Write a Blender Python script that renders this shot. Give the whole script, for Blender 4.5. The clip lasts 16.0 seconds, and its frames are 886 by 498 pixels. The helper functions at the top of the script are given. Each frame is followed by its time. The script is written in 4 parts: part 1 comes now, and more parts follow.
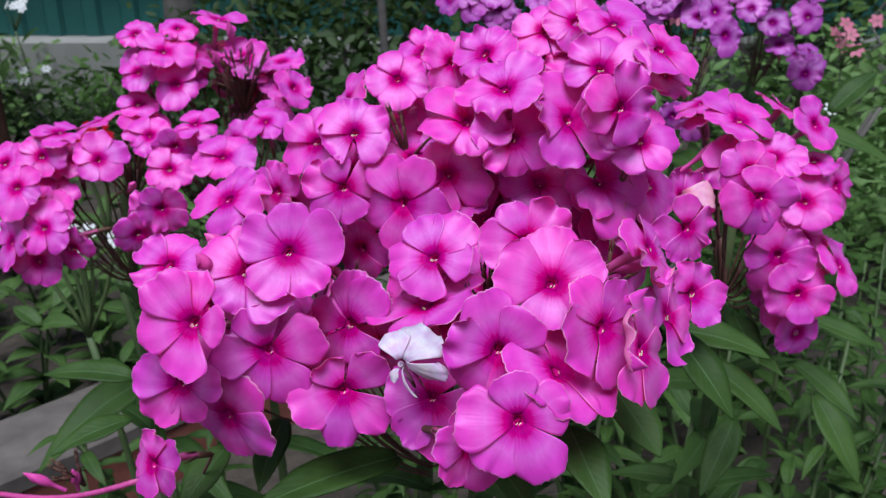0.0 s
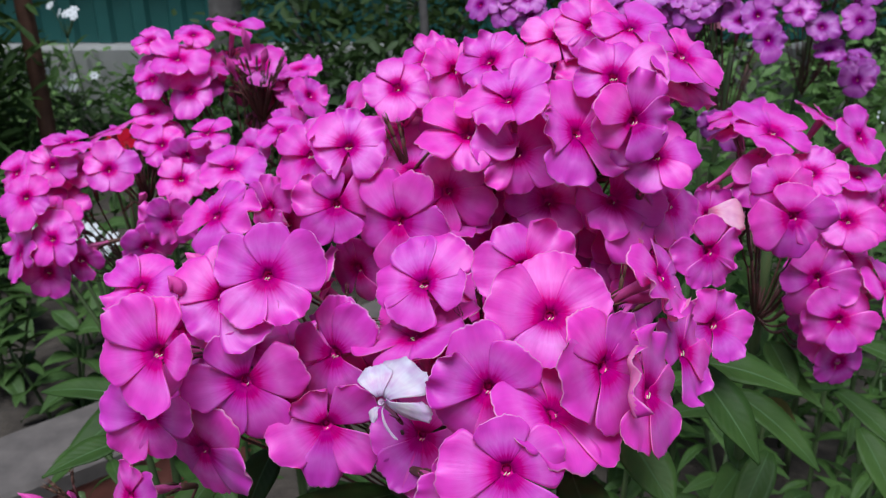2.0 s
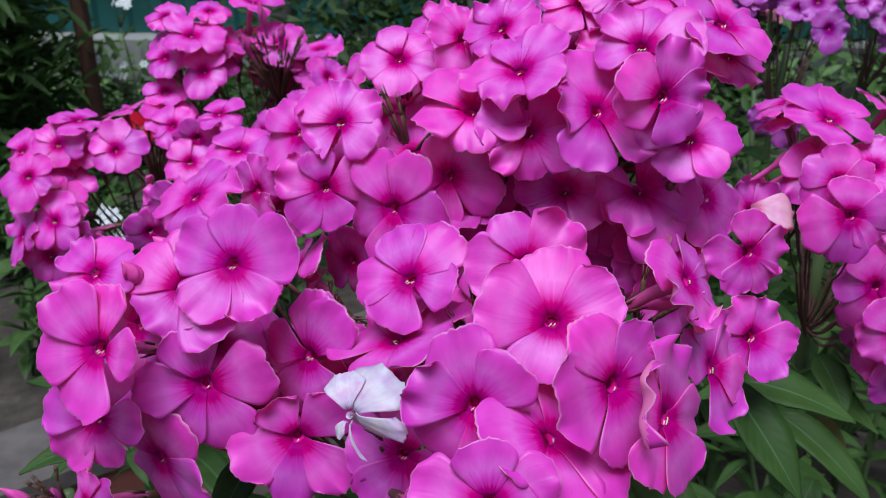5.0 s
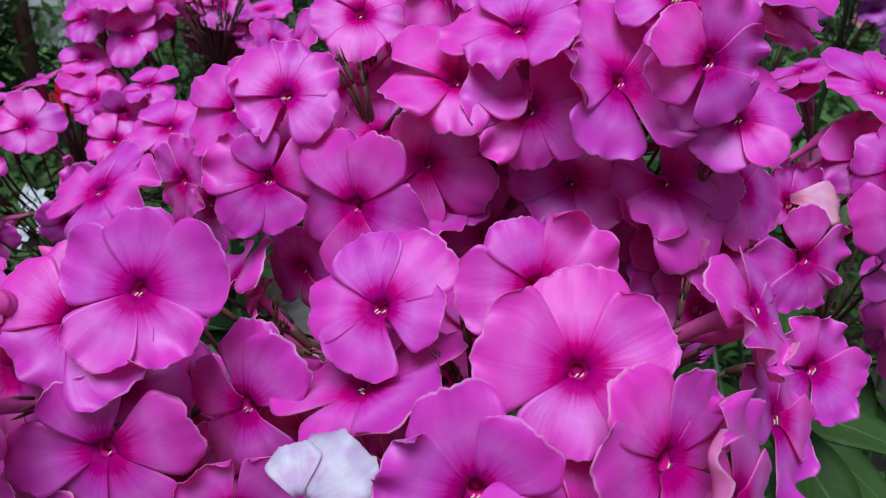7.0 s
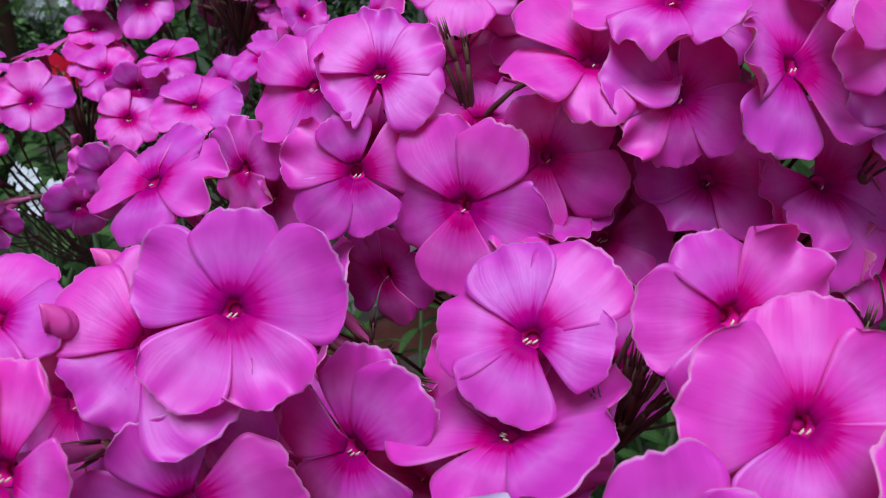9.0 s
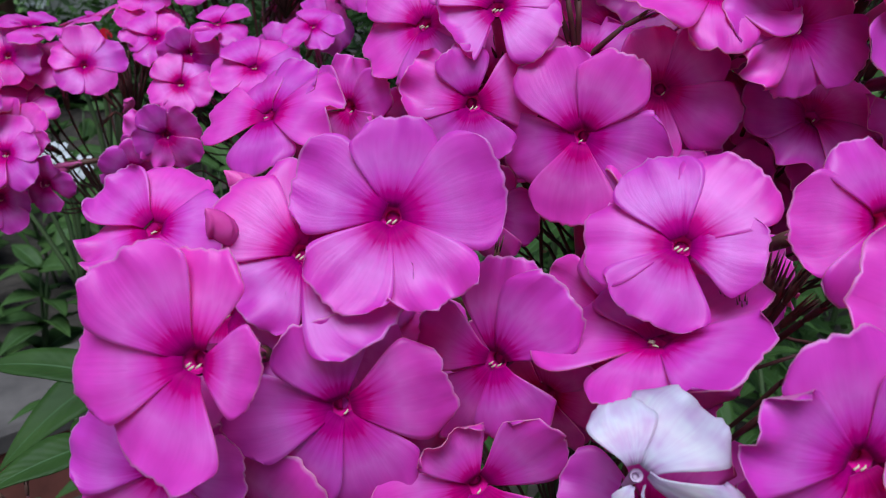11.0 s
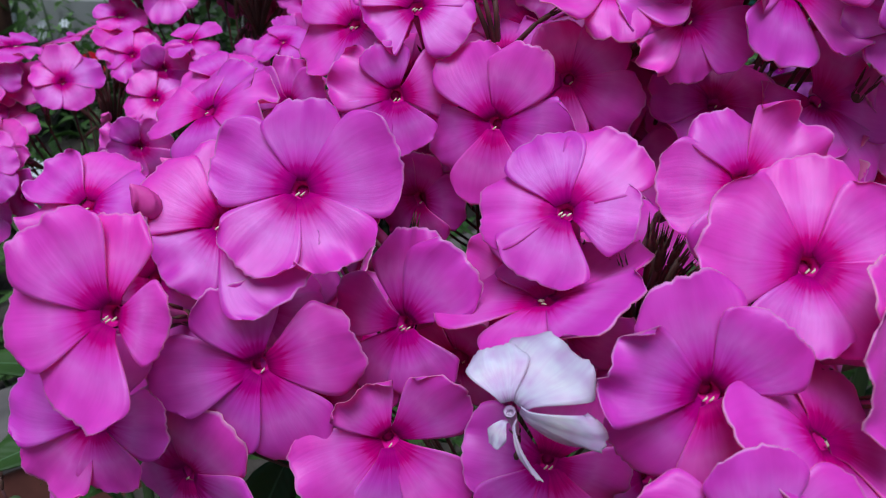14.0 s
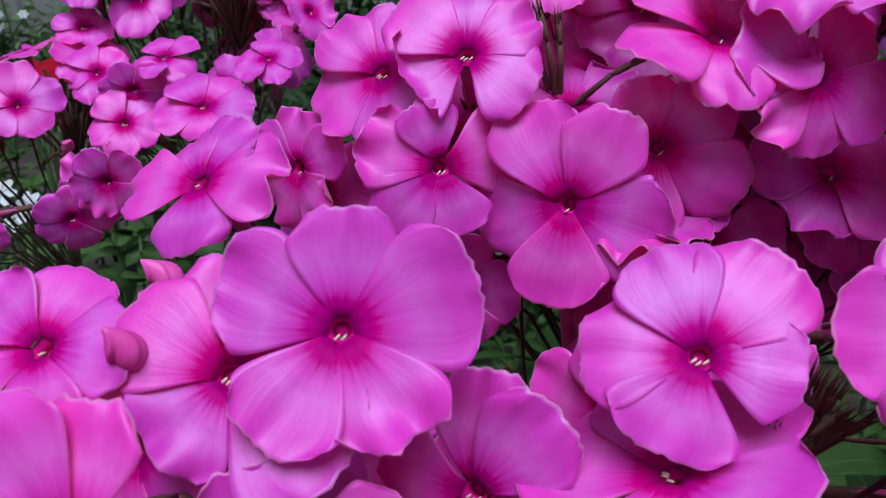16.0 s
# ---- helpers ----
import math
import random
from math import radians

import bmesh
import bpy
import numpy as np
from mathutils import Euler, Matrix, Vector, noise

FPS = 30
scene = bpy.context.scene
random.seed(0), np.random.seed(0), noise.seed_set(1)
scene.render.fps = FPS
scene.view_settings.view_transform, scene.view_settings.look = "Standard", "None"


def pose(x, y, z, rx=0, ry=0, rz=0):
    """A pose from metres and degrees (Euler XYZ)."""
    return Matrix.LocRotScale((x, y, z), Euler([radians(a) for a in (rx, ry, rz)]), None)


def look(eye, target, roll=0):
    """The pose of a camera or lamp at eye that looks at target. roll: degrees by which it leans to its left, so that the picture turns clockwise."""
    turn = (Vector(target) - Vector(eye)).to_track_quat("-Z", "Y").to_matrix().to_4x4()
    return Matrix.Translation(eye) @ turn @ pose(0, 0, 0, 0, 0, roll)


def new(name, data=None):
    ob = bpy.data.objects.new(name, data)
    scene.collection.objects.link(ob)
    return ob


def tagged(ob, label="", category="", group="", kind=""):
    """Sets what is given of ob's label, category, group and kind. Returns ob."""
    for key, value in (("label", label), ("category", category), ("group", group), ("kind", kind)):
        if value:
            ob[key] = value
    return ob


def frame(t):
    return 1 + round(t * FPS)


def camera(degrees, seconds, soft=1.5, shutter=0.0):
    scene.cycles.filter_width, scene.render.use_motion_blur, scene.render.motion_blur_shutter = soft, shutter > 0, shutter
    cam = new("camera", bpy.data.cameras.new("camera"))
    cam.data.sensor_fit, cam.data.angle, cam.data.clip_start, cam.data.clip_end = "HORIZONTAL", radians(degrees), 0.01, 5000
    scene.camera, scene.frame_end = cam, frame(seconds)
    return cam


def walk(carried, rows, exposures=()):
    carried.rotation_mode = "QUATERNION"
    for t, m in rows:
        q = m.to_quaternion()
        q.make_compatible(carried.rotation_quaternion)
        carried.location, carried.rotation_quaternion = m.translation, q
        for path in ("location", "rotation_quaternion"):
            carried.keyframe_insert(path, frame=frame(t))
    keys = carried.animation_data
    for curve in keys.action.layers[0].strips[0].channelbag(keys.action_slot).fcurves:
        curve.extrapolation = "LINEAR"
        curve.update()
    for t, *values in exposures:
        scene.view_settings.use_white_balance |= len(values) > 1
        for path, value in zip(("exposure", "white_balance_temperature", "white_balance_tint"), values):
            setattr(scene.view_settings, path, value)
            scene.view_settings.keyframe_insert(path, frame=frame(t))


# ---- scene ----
cam = camera(56.5, 16.0, soft=1.1)
cam.data.dof.use_dof, cam.data.dof.focus_distance, cam.data.dof.aperture_fstop = True, 0.155, 58.0
METRES, EYE, TILT, LEAN, TURN = 0.31, 0.74, -22.0, 0.0, 0.0
ROWS = [
    (0.0, 0.0, 0.0, 0.0, 0.0, -0.0, 0.0),
    (0.5, -0.0166, 0.0269, 0.0026, -0.08, -0.34, 0.02),
    (1.0, -0.0151, 0.0819, 0.0041, 0.49, -0.36, -0.03),
    (1.5, 0.0218, 0.0737, 0.015, 1.63, -0.09, -0.25),
    (2.0, 0.0452, 0.0659, 0.0167, 3.14, 0.38, -0.63),
    (2.5, 0.0332, 0.0412, 0.0049, 4.64, 0.8, -1.17),
    (3.0, 0.0304, 0.0489, -0.0015, 5.92, 1.09, -1.81),
    (3.5, 0.0615, 0.054, 0.0027, 6.68, 1.17, -2.33),
    (4.0, 0.0982, 0.0798, 0.0045, 6.96, 1.03, -2.56),
    (6.5, 0.0493, 0.2879, 0.0339, 4.16, -1.59, -1.77),
    (7.0, 0.0498, 0.3138, 0.0386, 3.35, -1.81, -1.8),
    (7.5, 0.0433, 0.3335, 0.0491, 2.58, -2.01, -1.94),
    (8.0, 0.0198, 0.3482, 0.059, 2.1, -2.23, -2.22),
    (8.5, -0.0063, 0.3779, 0.0493, 1.9, -2.51, -2.6),
    (9.0, -0.0392, 0.3925, 0.0471, 1.72, -2.94, -2.83),
    (9.5, -0.0764, 0.384, 0.0394, 1.6, -3.18, -3.02),
    (12.0, -0.1122, 0.3696, -0.025, 1.08, -2.85, -3.18),
    (12.5, -0.0899, 0.354, -0.0377, 1.28, -2.43, -2.95),
    (13.0, -0.0756, 0.343, -0.037, 1.46, -2.0, -2.64),
    (13.5, -0.0625, 0.3338, -0.0289, 1.54, -1.62, -2.39),
    (14.0, -0.0584, 0.3431, -0.0197, 1.47, -1.41, -2.23),
    (14.5, -0.0697, 0.3743, 0.0012, 1.08, -1.45, -2.06),
    (15.0, -0.092, 0.4144, 0.0219, 0.47, -1.61, -1.98),
    (15.5, -0.1058, 0.4593, 0.0272, -0.22, -1.83, -1.98),
    (16.0, -0.1088, 0.4547, 0.0382, -0.72, -1.99, -2.1),
]
walk(cam, [(t, pose(0, 0, EYE, TILT, LEAN, TURN) @ pose(METRES * x, METRES * y, METRES * z, 90 + pitch, roll, yaw)) for t, x, y, z, yaw, pitch, roll in ROWS],
     exposures=[(0.0, -0.08, 7100, 12), (1.5, -0.14, 7100, 12), (4.0, -0.14, 7000, 12), (7.0, -0.38, 6600, 10), (9.5, -0.31, 6550, 10), (12.5, -0.43, 6550, 10), (14.5, -0.38, 6550, 10), (16.0, -0.31, 6550, 10)])

# ---- light ----
world = bpy.data.worlds.new("sky")
scene.world = world
world.use_nodes = True
wn = world.node_tree
sky = wn.nodes.new("ShaderNodeTexSky")
sky.sky_type, sky.sun_disc = "NISHITA", False
sky.sun_elevation, sky.sun_rotation = radians(68), radians(187)
sky.air_density, sky.dust_density = 1.0, 1.2
wn.links.new(sky.outputs[0], wn.nodes["Background"].inputs[0])
wn.nodes["Background"].inputs[1].default_value = 0.10
sun = new("sun", bpy.data.lights.new("sun", "SUN"))
sun.data.energy, sun.data.angle, sun.data.color = 5.8, radians(36), (0.73, 0.86, 1.0)
sun.matrix_world = look((-0.12, -0.62, 2.85), (0, 0.3, 0.6))

# ---- materials ----


def material(name):
    m = bpy.data.materials.new(name)
    m.use_nodes = True
    return m, m.node_tree.nodes, m.node_tree.links, m.node_tree.nodes["Principled BSDF"]


def ramp(nodes, stops):
    r = nodes.new("ShaderNodeValToRGB")
    while len(r.color_ramp.elements) < len(stops):
        r.color_ramp.elements.new(0.5)
    for e, (p, c) in zip(r.color_ramp.elements, stops):
        e.position, e.color = p, (*c, 1)
    return r


def math_node(nodes, links, op, a, b):
    n = nodes.new("ShaderNodeMath")
    n.operation = op
    for k, v in enumerate((a, b)):
        if isinstance(v, (int, float)):
            n.inputs[k].default_value = v
        else:
            links.new(v, n.inputs[k])
    return n.outputs[0]


def noise_node(nodes, links, scale, detail=4.0, rough=0.55, vector=None):
    n = nodes.new("ShaderNodeTexNoise")
    n.inputs["Scale"].default_value, n.inputs["Detail"].default_value, n.inputs["Roughness"].default_value = scale, detail, rough
    if vector is None:
        vector = nodes.new("ShaderNodeTexCoord").outputs["Object"]
    links.new(vector, n.inputs["Vector"])
    return n.outputs[0]


def bump_node(nodes, links, bsdf, height, strength, distance):
    b = nodes.new("ShaderNodeBump")
    b.inputs["Strength"].default_value, b.inputs["Distance"].default_value = strength, distance
    links.new(height, b.inputs["Height"])
    links.new(b.outputs[0], bsdf.inputs["Normal"])


def thin_tissue(m, nodes, links, bsdf, colour, share):
    """Mixes light that shines through the tissue into the surface."""
    t = nodes.new("ShaderNodeBsdfTranslucent")
    links.new(colour, t.inputs[0])
    mix = nodes.new("ShaderNodeMixShader")
    mix.inputs[0].default_value = share
    links.new(bsdf.outputs[0], mix.inputs[1])
    links.new(t.outputs[0], mix.inputs[2])
    links.new(mix.outputs[0], nodes["Material Output"].inputs[0])


def petal_material(name, body, eye, hue_spread=0.010, reach_out=1.0):
    """Petal tissue; the UV's u runs from the eye to the tip, v across."""
    m, nodes, links, bsdf = material(name)
    uv = nodes.new("ShaderNodeUVMap")
    sep = nodes.new("ShaderNodeSeparateXYZ")
    links.new(uv.outputs[0], sep.inputs[0])
    info = nodes.new("ShaderNodeObjectInfo")
    shift = nodes.new("ShaderNodeCombineXYZ")
    links.new(math_node(nodes, links, "MULTIPLY", info.outputs["Random"], 40.0), shift.inputs[0])

    def grain(along, across, detail):
        stretch = nodes.new("ShaderNodeMapping")
        stretch.inputs["Scale"].default_value = (along, across, 1.0)
        links.new(uv.outputs[0], stretch.inputs[0])
        links.new(shift.outputs[0], stretch.inputs["Location"])
        return noise_node(nodes, links, 1.0, detail, 0.6, stretch.outputs[0])

    streak, cloud, fleck = grain(1.2, 24.0, 4.0), grain(2.2, 2.6, 2.0), grain(70.0, 70.0, 2.0)
    off = math_node(nodes, links, "ABSOLUTE", math_node(nodes, links, "SUBTRACT", sep.outputs[1], 0.5), 0)
    wob = math_node(nodes, links, "MULTIPLY", math_node(nodes, links, "SUBTRACT", grain(0.8, 15.0, 3.0), 0.5), 0.25)
    reach = math_node(nodes, links, "ADD", math_node(nodes, links, "ADD", sep.outputs[0], wob), math_node(nodes, links, "MULTIPLY", math_node(nodes, links, "MULTIPLY", off, off), 0.35))
    mid = tuple(0.5 * e + 0.5 * b for e, b in zip(eye, body))
    # paler zone past the eye, with the petals' soft highlight put into the colour
    mid_highlight = tuple(min(0.95, b * 1.0 + 0.10) for b in body)
    col = ramp(nodes, [(0.02, tuple(e * 0.7 for e in eye)), (0.18 * reach_out, eye), (0.24 * reach_out, mid), (0.35 * reach_out, body), (0.50, mid_highlight), (0.78, body), (1.0, body)])
    links.new(reach, col.inputs[0])

    def tinted(colour, value, stops, share):
        r = ramp(nodes, stops)
        links.new(value, r.inputs[0])
        mul = nodes.new("ShaderNodeMix")
        mul.data_type, mul.blend_type = "RGBA", "MULTIPLY"
        mul.inputs[0].default_value = share
        links.new(colour, mul.inputs[6])
        links.new(r.outputs[0], mul.inputs[7])
        return mul.outputs[2]

    out = tinted(col.outputs[0], streak, [(0.3, (0.90, 0.70, 0.86)), (0.7, (1.04, 1.25, 1.06))], 0.24)
    out = tinted(out, cloud, [(0.3, (0.92, 0.70, 0.88)), (0.7, (1.05, 1.45, 1.10))], 0.8)
    out = tinted(out, fleck, [(0.70, (1, 1, 1)), (0.80, (1.15, 2.2, 1.3))], 0.5)
    # pale petal margin, whitened further by the light rims catch, put into the colour
    rim = ramp(nodes, [(0.97, (0, 0, 0)), (0.998, (1, 1, 1))])
    links.new(math_node(nodes, links, "MAXIMUM", sep.outputs[0], math_node(nodes, links, "MULTIPLY", off, math_node(nodes, links, "MULTIPLY", sep.outputs[0], 2.0))), rim.inputs[0])
    paler = nodes.new("ShaderNodeMix")
    paler.data_type = "RGBA"
    links.new(math_node(nodes, links, "MULTIPLY", rim.outputs[0], 0.8), paler.inputs[0])
    links.new(out, paler.inputs[6])
    paler.inputs[7].default_value = (*(min(0.95, c * 0.6 + 0.36) for c in body), 1)
    hsv = nodes.new("ShaderNodeHueSaturation")
    links.new(paler.outputs[2], hsv.inputs["Color"])
    links.new(math_node(nodes, links, "ADD", 0.5 - hue_spread, math_node(nodes, links, "MULTIPLY", info.outputs["Random"], 2 * hue_spread)), hsv.inputs["Hue"])
    links.new(math_node(nodes, links, "ADD", 0.90, math_node(nodes, links, "MULTIPLY", info.outputs["Random"], 0.14)), hsv.inputs["Value"])
    links.new(hsv.outputs[0], bsdf.inputs["Base Color"])
    bsdf.inputs["Roughness"].default_value = 0.46
    velvet = ramp(nodes, [(0.20 * reach_out, (0.05, 0.05, 0.05)), (0.36 * reach_out, (1, 1, 1))])
    links.new(reach, velvet.inputs[0])
    links.new(math_node(nodes, links, "MULTIPLY", velvet.outputs[0], 1.0), bsdf.inputs["Specular IOR Level"])
    links.new(math_node(nodes, links, "MULTIPLY", velvet.outputs[0], 0.14), bsdf.inputs["Sheen Weight"])
    bsdf.inputs["Specular Tint"].default_value = (0.86, 0.84, 1.0, 1)
    bsdf.inputs["Sheen Roughness"].default_value = 0.5
    bsdf.inputs["Sheen Tint"].default_value = (0.86, 0.80, 1.0, 1)
    bump_node(nodes, links, bsdf, math_node(nodes, links, "ADD", math_node(nodes, links, "ADD", streak, math_node(nodes, links, "MULTIPLY", fleck, 0.18)), math_node(nodes, links, "MULTIPLY", cloud, 0.8)), 0.13, 0.0006)
    deep = nodes.new("ShaderNodeGamma")
    deep.inputs[1].default_value = 1.45
    links.new(hsv.outputs[0], deep.inputs[0])
    warm = nodes.new("ShaderNodeMix")
    warm.data_type, warm.blend_type = "RGBA", "MULTIPLY"
    warm.inputs[0].default_value, warm.inputs[7].default_value = 1.0, (1.0, 0.55, 0.62, 1)
    links.new(deep.outputs[0], warm.inputs[6])
    thin_tissue(m, nodes, links, bsdf, warm.outputs[2], 0.5)
    return m


PINK = petal_material("pink_petal", (0.93, 0.057, 0.76), (0.78, 0.0, 0.33))
PINK_BACK = petal_material("pink_petal_underside", (0.94, 0.26, 0.68), (0.75, 0.05, 0.42))
PURPLE = petal_material("purple_petal", (0.66, 0.075, 0.66), (0.42, 0.002, 0.30))
PURPLE_BACK = petal_material("purple_petal_underside", (0.82, 0.22, 0.76), (0.5, 0.05, 0.42))
BLUSH = petal_material("blush_petal", (0.93, 0.50, 0.78), (0.90, 0.25, 0.55), 0.006, 0.8)
PALE = petal_material("faded_petal", (0.80, 0.67, 0.92), (0.76, 0.53, 0.84), 0.004, 0.5)


def plain_material(name, stops, scale, rough=0.6, bump=0.2, distance=0.001, through_light=0.0, spec=0.4):
    m, nodes, links, bsdf = material(name)
    n = noise_node(nodes, links, scale)
    info = nodes.new("ShaderNodeObjectInfo")
    v = math_node(nodes, links, "ADD", math_node(nodes, links, "MULTIPLY", n, 0.8), math_node(nodes, links, "MULTIPLY", info.outputs["Random"], 0.25))
    geo = nodes.new("ShaderNodeNewGeometry")
    v = math_node(nodes, links, "ADD", v, math_node(nodes, links, "MULTIPLY", math_node(nodes, links, "SUBTRACT", geo.outputs["Random Per Island"], 0.5), 0.3))
    r = ramp(nodes, stops)
    links.new(v, r.inputs[0])
    links.new(r.outputs[0], bsdf.inputs["Base Color"])
    bsdf.inputs["Roughness"].default_value, bsdf.inputs["Specular IOR Level"].default_value = rough, spec
    if bump:
        bump_node(nodes, links, bsdf, n, bump, distance)
    if through_light:
        thin_tissue(m, nodes, links, bsdf, r.outputs[0], through_light)
    return m


def leaf_material(name, dark, light, vein):
    """Leaf blade; u runs along the midrib, v across it."""
    m, nodes, links, bsdf = material(name)
    uv = nodes.new("ShaderNodeUVMap")
    sep = nodes.new("ShaderNodeSeparateXYZ")
    links.new(uv.outputs[0], sep.inputs[0])
    n = noise_node(nodes, links, 55.0)
    info = nodes.new("ShaderNodeObjectInfo")
    geo = nodes.new("ShaderNodeNewGeometry")
    v = math_node(nodes, links, "ADD", math_node(nodes, links, "MULTIPLY", n, 0.6), math_node(nodes, links, "MULTIPLY", info.outputs["Random"], 0.25))
    v = math_node(nodes, links, "ADD", v, math_node(nodes, links, "MULTIPLY", geo.outputs["Random Per Island"], 0.25))
    r = ramp(nodes, [(0.3, dark), (0.85, light)])
    links.new(v, r.inputs[0])
    away = math_node(nodes, links, "ABSOLUTE", math_node(nodes, links, "SUBTRACT", sep.outputs[1], 0.5), 0)
    rib = ramp(nodes, [(0.012, (1, 1, 1)), (0.035, (0, 0, 0))])
    links.new(away, rib.inputs[0])
    side = math_node(nodes, links, "SINE", math_node(nodes, links, "MULTIPLY", math_node(nodes, links, "SUBTRACT", sep.outputs[0], math_node(nodes, links, "MULTIPLY", away, 0.5)), 62.0), 0)
    mix = nodes.new("ShaderNodeMix")
    mix.data_type = "RGBA"
    links.new(math_node(nodes, links, "MULTIPLY", rib.outputs[0], 0.75), mix.inputs[0])
    links.new(r.outputs[0], mix.inputs[6])
    mix.inputs[7].default_value = (*vein, 1)
    links.new(mix.outputs[2], bsdf.inputs["Base Color"])
    bsdf.inputs["Roughness"].default_value, bsdf.inputs["Specular IOR Level"].default_value = 0.55, 0.25
    h = math_node(nodes, links, "ADD", math_node(nodes, links, "MULTIPLY", side, 0.10), math_node(nodes, links, "SUBTRACT", n, rib.outputs[0]))
    bump_node(nodes, links, bsdf, h, 0.35, 0.001)
    thin_tissue(m, nodes, links, bsdf, mix.outputs[2], 0.4)
    return m


LEAF = leaf_material("phlox_leaf", (0.024, 0.062, 0.013), (0.074, 0.150, 0.034), (0.09, 0.18, 0.07))
YOUNG_LEAF = leaf_material("young_leaf", (0.030, 0.072, 0.017), (0.092, 0.170, 0.045), (0.12, 0.22, 0.09))
DARK_LEAF = leaf_material("shrub_leaf", (0.016, 0.036, 0.011), (0.052, 0.094, 0.027), (0.07, 0.12, 0.05))
PALE_LEAF = leaf_material("meadow_leaf", (0.07, 0.15, 0.042), (0.20, 0.33, 0.11), (0.2, 0.3, 0.13))
DRY_LEAF = leaf_material("dry_leaf", (0.20, 0.17, 0.04), (0.40, 0.34, 0.10), (0.4, 0.36, 0.18))
STEM = plain_material("green_stem", [(0.2, (0.030, 0.060, 0.020)), (0.8, (0.075, 0.110, 0.040))], 60)
TWIG = plain_material("reddish_twig", [(0.2, (0.060, 0.014, 0.020)), (0.8, (0.11, 0.040, 0.035))], 90)
CALYX = plain_material("calyx", [(0.2, (0.075, 0.040, 0.026)), (0.5, (0.11, 0.045, 0.035)), (0.8, (0.16, 0.090, 0.055))], 300)
TUBE = plain_material("flower_tube", [(0.2, (0.36, 0.025, 0.15)), (0.8, (0.62, 0.10, 0.34))], 300, 0.5, 0.1)
THROAT = plain_material("throat", [(0.2, (0.50, 0.002, 0.18)), (0.8, (0.64, 0.004, 0.24))], 900, 0.9, 0.1, spec=0.1)
FADED_TUBE = plain_material("faded_tube", [(0.2, (0.62, 0.40, 0.58)), (0.8, (0.78, 0.60, 0.76))], 300, 0.6, 0.1)
ANTHER = plain_material("anther", [(0.2, (0.55, 0.42, 0.30)), (0.8, (0.72, 0.60, 0.46))], 900, 0.6, 0.1)
BUD = plain_material("bud", [(0.2, (0.52, 0.020, 0.22)), (0.8, (0.78, 0.10, 0.44))], 200, 0.5, 0.2, 0.0005)
SOIL = plain_material("soil", [(0.25, (0.020, 0.015, 0.012)), (0.55, (0.052, 0.040, 0.032)), (0.85, (0.115, 0.092, 0.074))], 34, 0.95, 0.9, 0.01)
BOARD = plain_material("weathered_board", [(0.25, (0.034, 0.028, 0.026)), (0.5, (0.070, 0.058, 0.054)), (0.8, (0.125, 0.104, 0.096))], 19, 0.9, 0.7, 0.003)
RED_PAINT = plain_material("old_red_paint", [(0.2, (0.10, 0.030, 0.022)), (0.55, (0.19, 0.055, 0.042)), (0.9, (0.28, 0.15, 0.12))], 30, 0.8, 0.5, 0.002)
CONCRETE = plain_material("concrete", [(0.2, (0.13, 0.127, 0.122)), (0.8, (0.23, 0.224, 0.214))], 9, 0.9, 0.5, 0.004)
TEAL = plain_material("teal_sheet", [(0.2, (0.008, 0.060, 0.056)), (0.8, (0.016, 0.105, 0.095))], 5, 0.45, 0.1, 0.001)
RUST = plain_material("rusty_iron", [(0.2, (0.030, 0.013, 0.010)), (0.8, (0.10, 0.040, 0.024))], 40, 0.8, 0.5, 0.002)
BARK = plain_material("bark", [(0.2, (0.045, 0.038, 0.036)), (0.8, (0.13, 0.115, 0.11))], 22, 0.95, 0.9, 0.006)
RED_PETAL = plain_material("red_petal", [(0.2, (0.26, 0.0, 0.010)), (0.8, (0.38, 0.001, 0.018))], 60, 0.8, 0.1, 0.001, 0.1, spec=0.1)
WHITE_PETAL = plain_material("white_petal", [(0.2, (0.52, 0.52, 0.54)), (0.8, (0.70, 0.70, 0.72))], 60, 0.6, 0.1, 0.001, 0.25)
ROSE_PETAL = plain_material("rose_petal", [(0.2, (0.40, 0.07, 0.15)), (0.8, (0.58, 0.17, 0.26))], 60, 0.6, 0.1, 0.001, 0.25)

# ---- shapes ----


def mesh(name, verts, faces, mats, uvs=None, slots=None, smooth=True):
    me = bpy.data.meshes.new(name)
    me.from_pydata(verts, [], faces)
    for m in mats:
        me.materials.append(m)
    if slots:
        me.polygons.foreach_set("material_index", slots)
    if smooth:
        me.polygons.foreach_set("use_smooth", [True] * len(me.polygons))
    if uvs:
        layer = me.uv_layers.new(name="UVMap")
        loops = np.empty(len(me.loops), dtype=np.int32)
        me.loops.foreach_get("vertex_index", loops)
        layer.data.foreach_set("uv", np.array(uvs, dtype=np.float32)[loops].ravel())
    me.update()
    return me


def part(name, me, parent, m=None, label=""):
    ob = new(name, me)
    ob.parent = parent
    if m is not None:
        ob.matrix_basis = m
    return tagged(ob, label=label)


def thing(name, at, label, category, group="", me=None):
    ob = new(name, me)
    ob.location = at
    return tagged(ob, label, category, group)


def aim(at, z_axis):
    """A pose whose z axis points along z_axis and whose x axis lies level."""
    n = Vector(z_axis).normalized()
    x = Vector((0, 0, 1)).cross(n)
    x = x.normalized() if x.length > 1e-4 else Vector((1, 0, 0))
    y = n.cross(x)
    return Matrix.Translation(at) @ Matrix((x, y, n)).transposed().to_4x4()


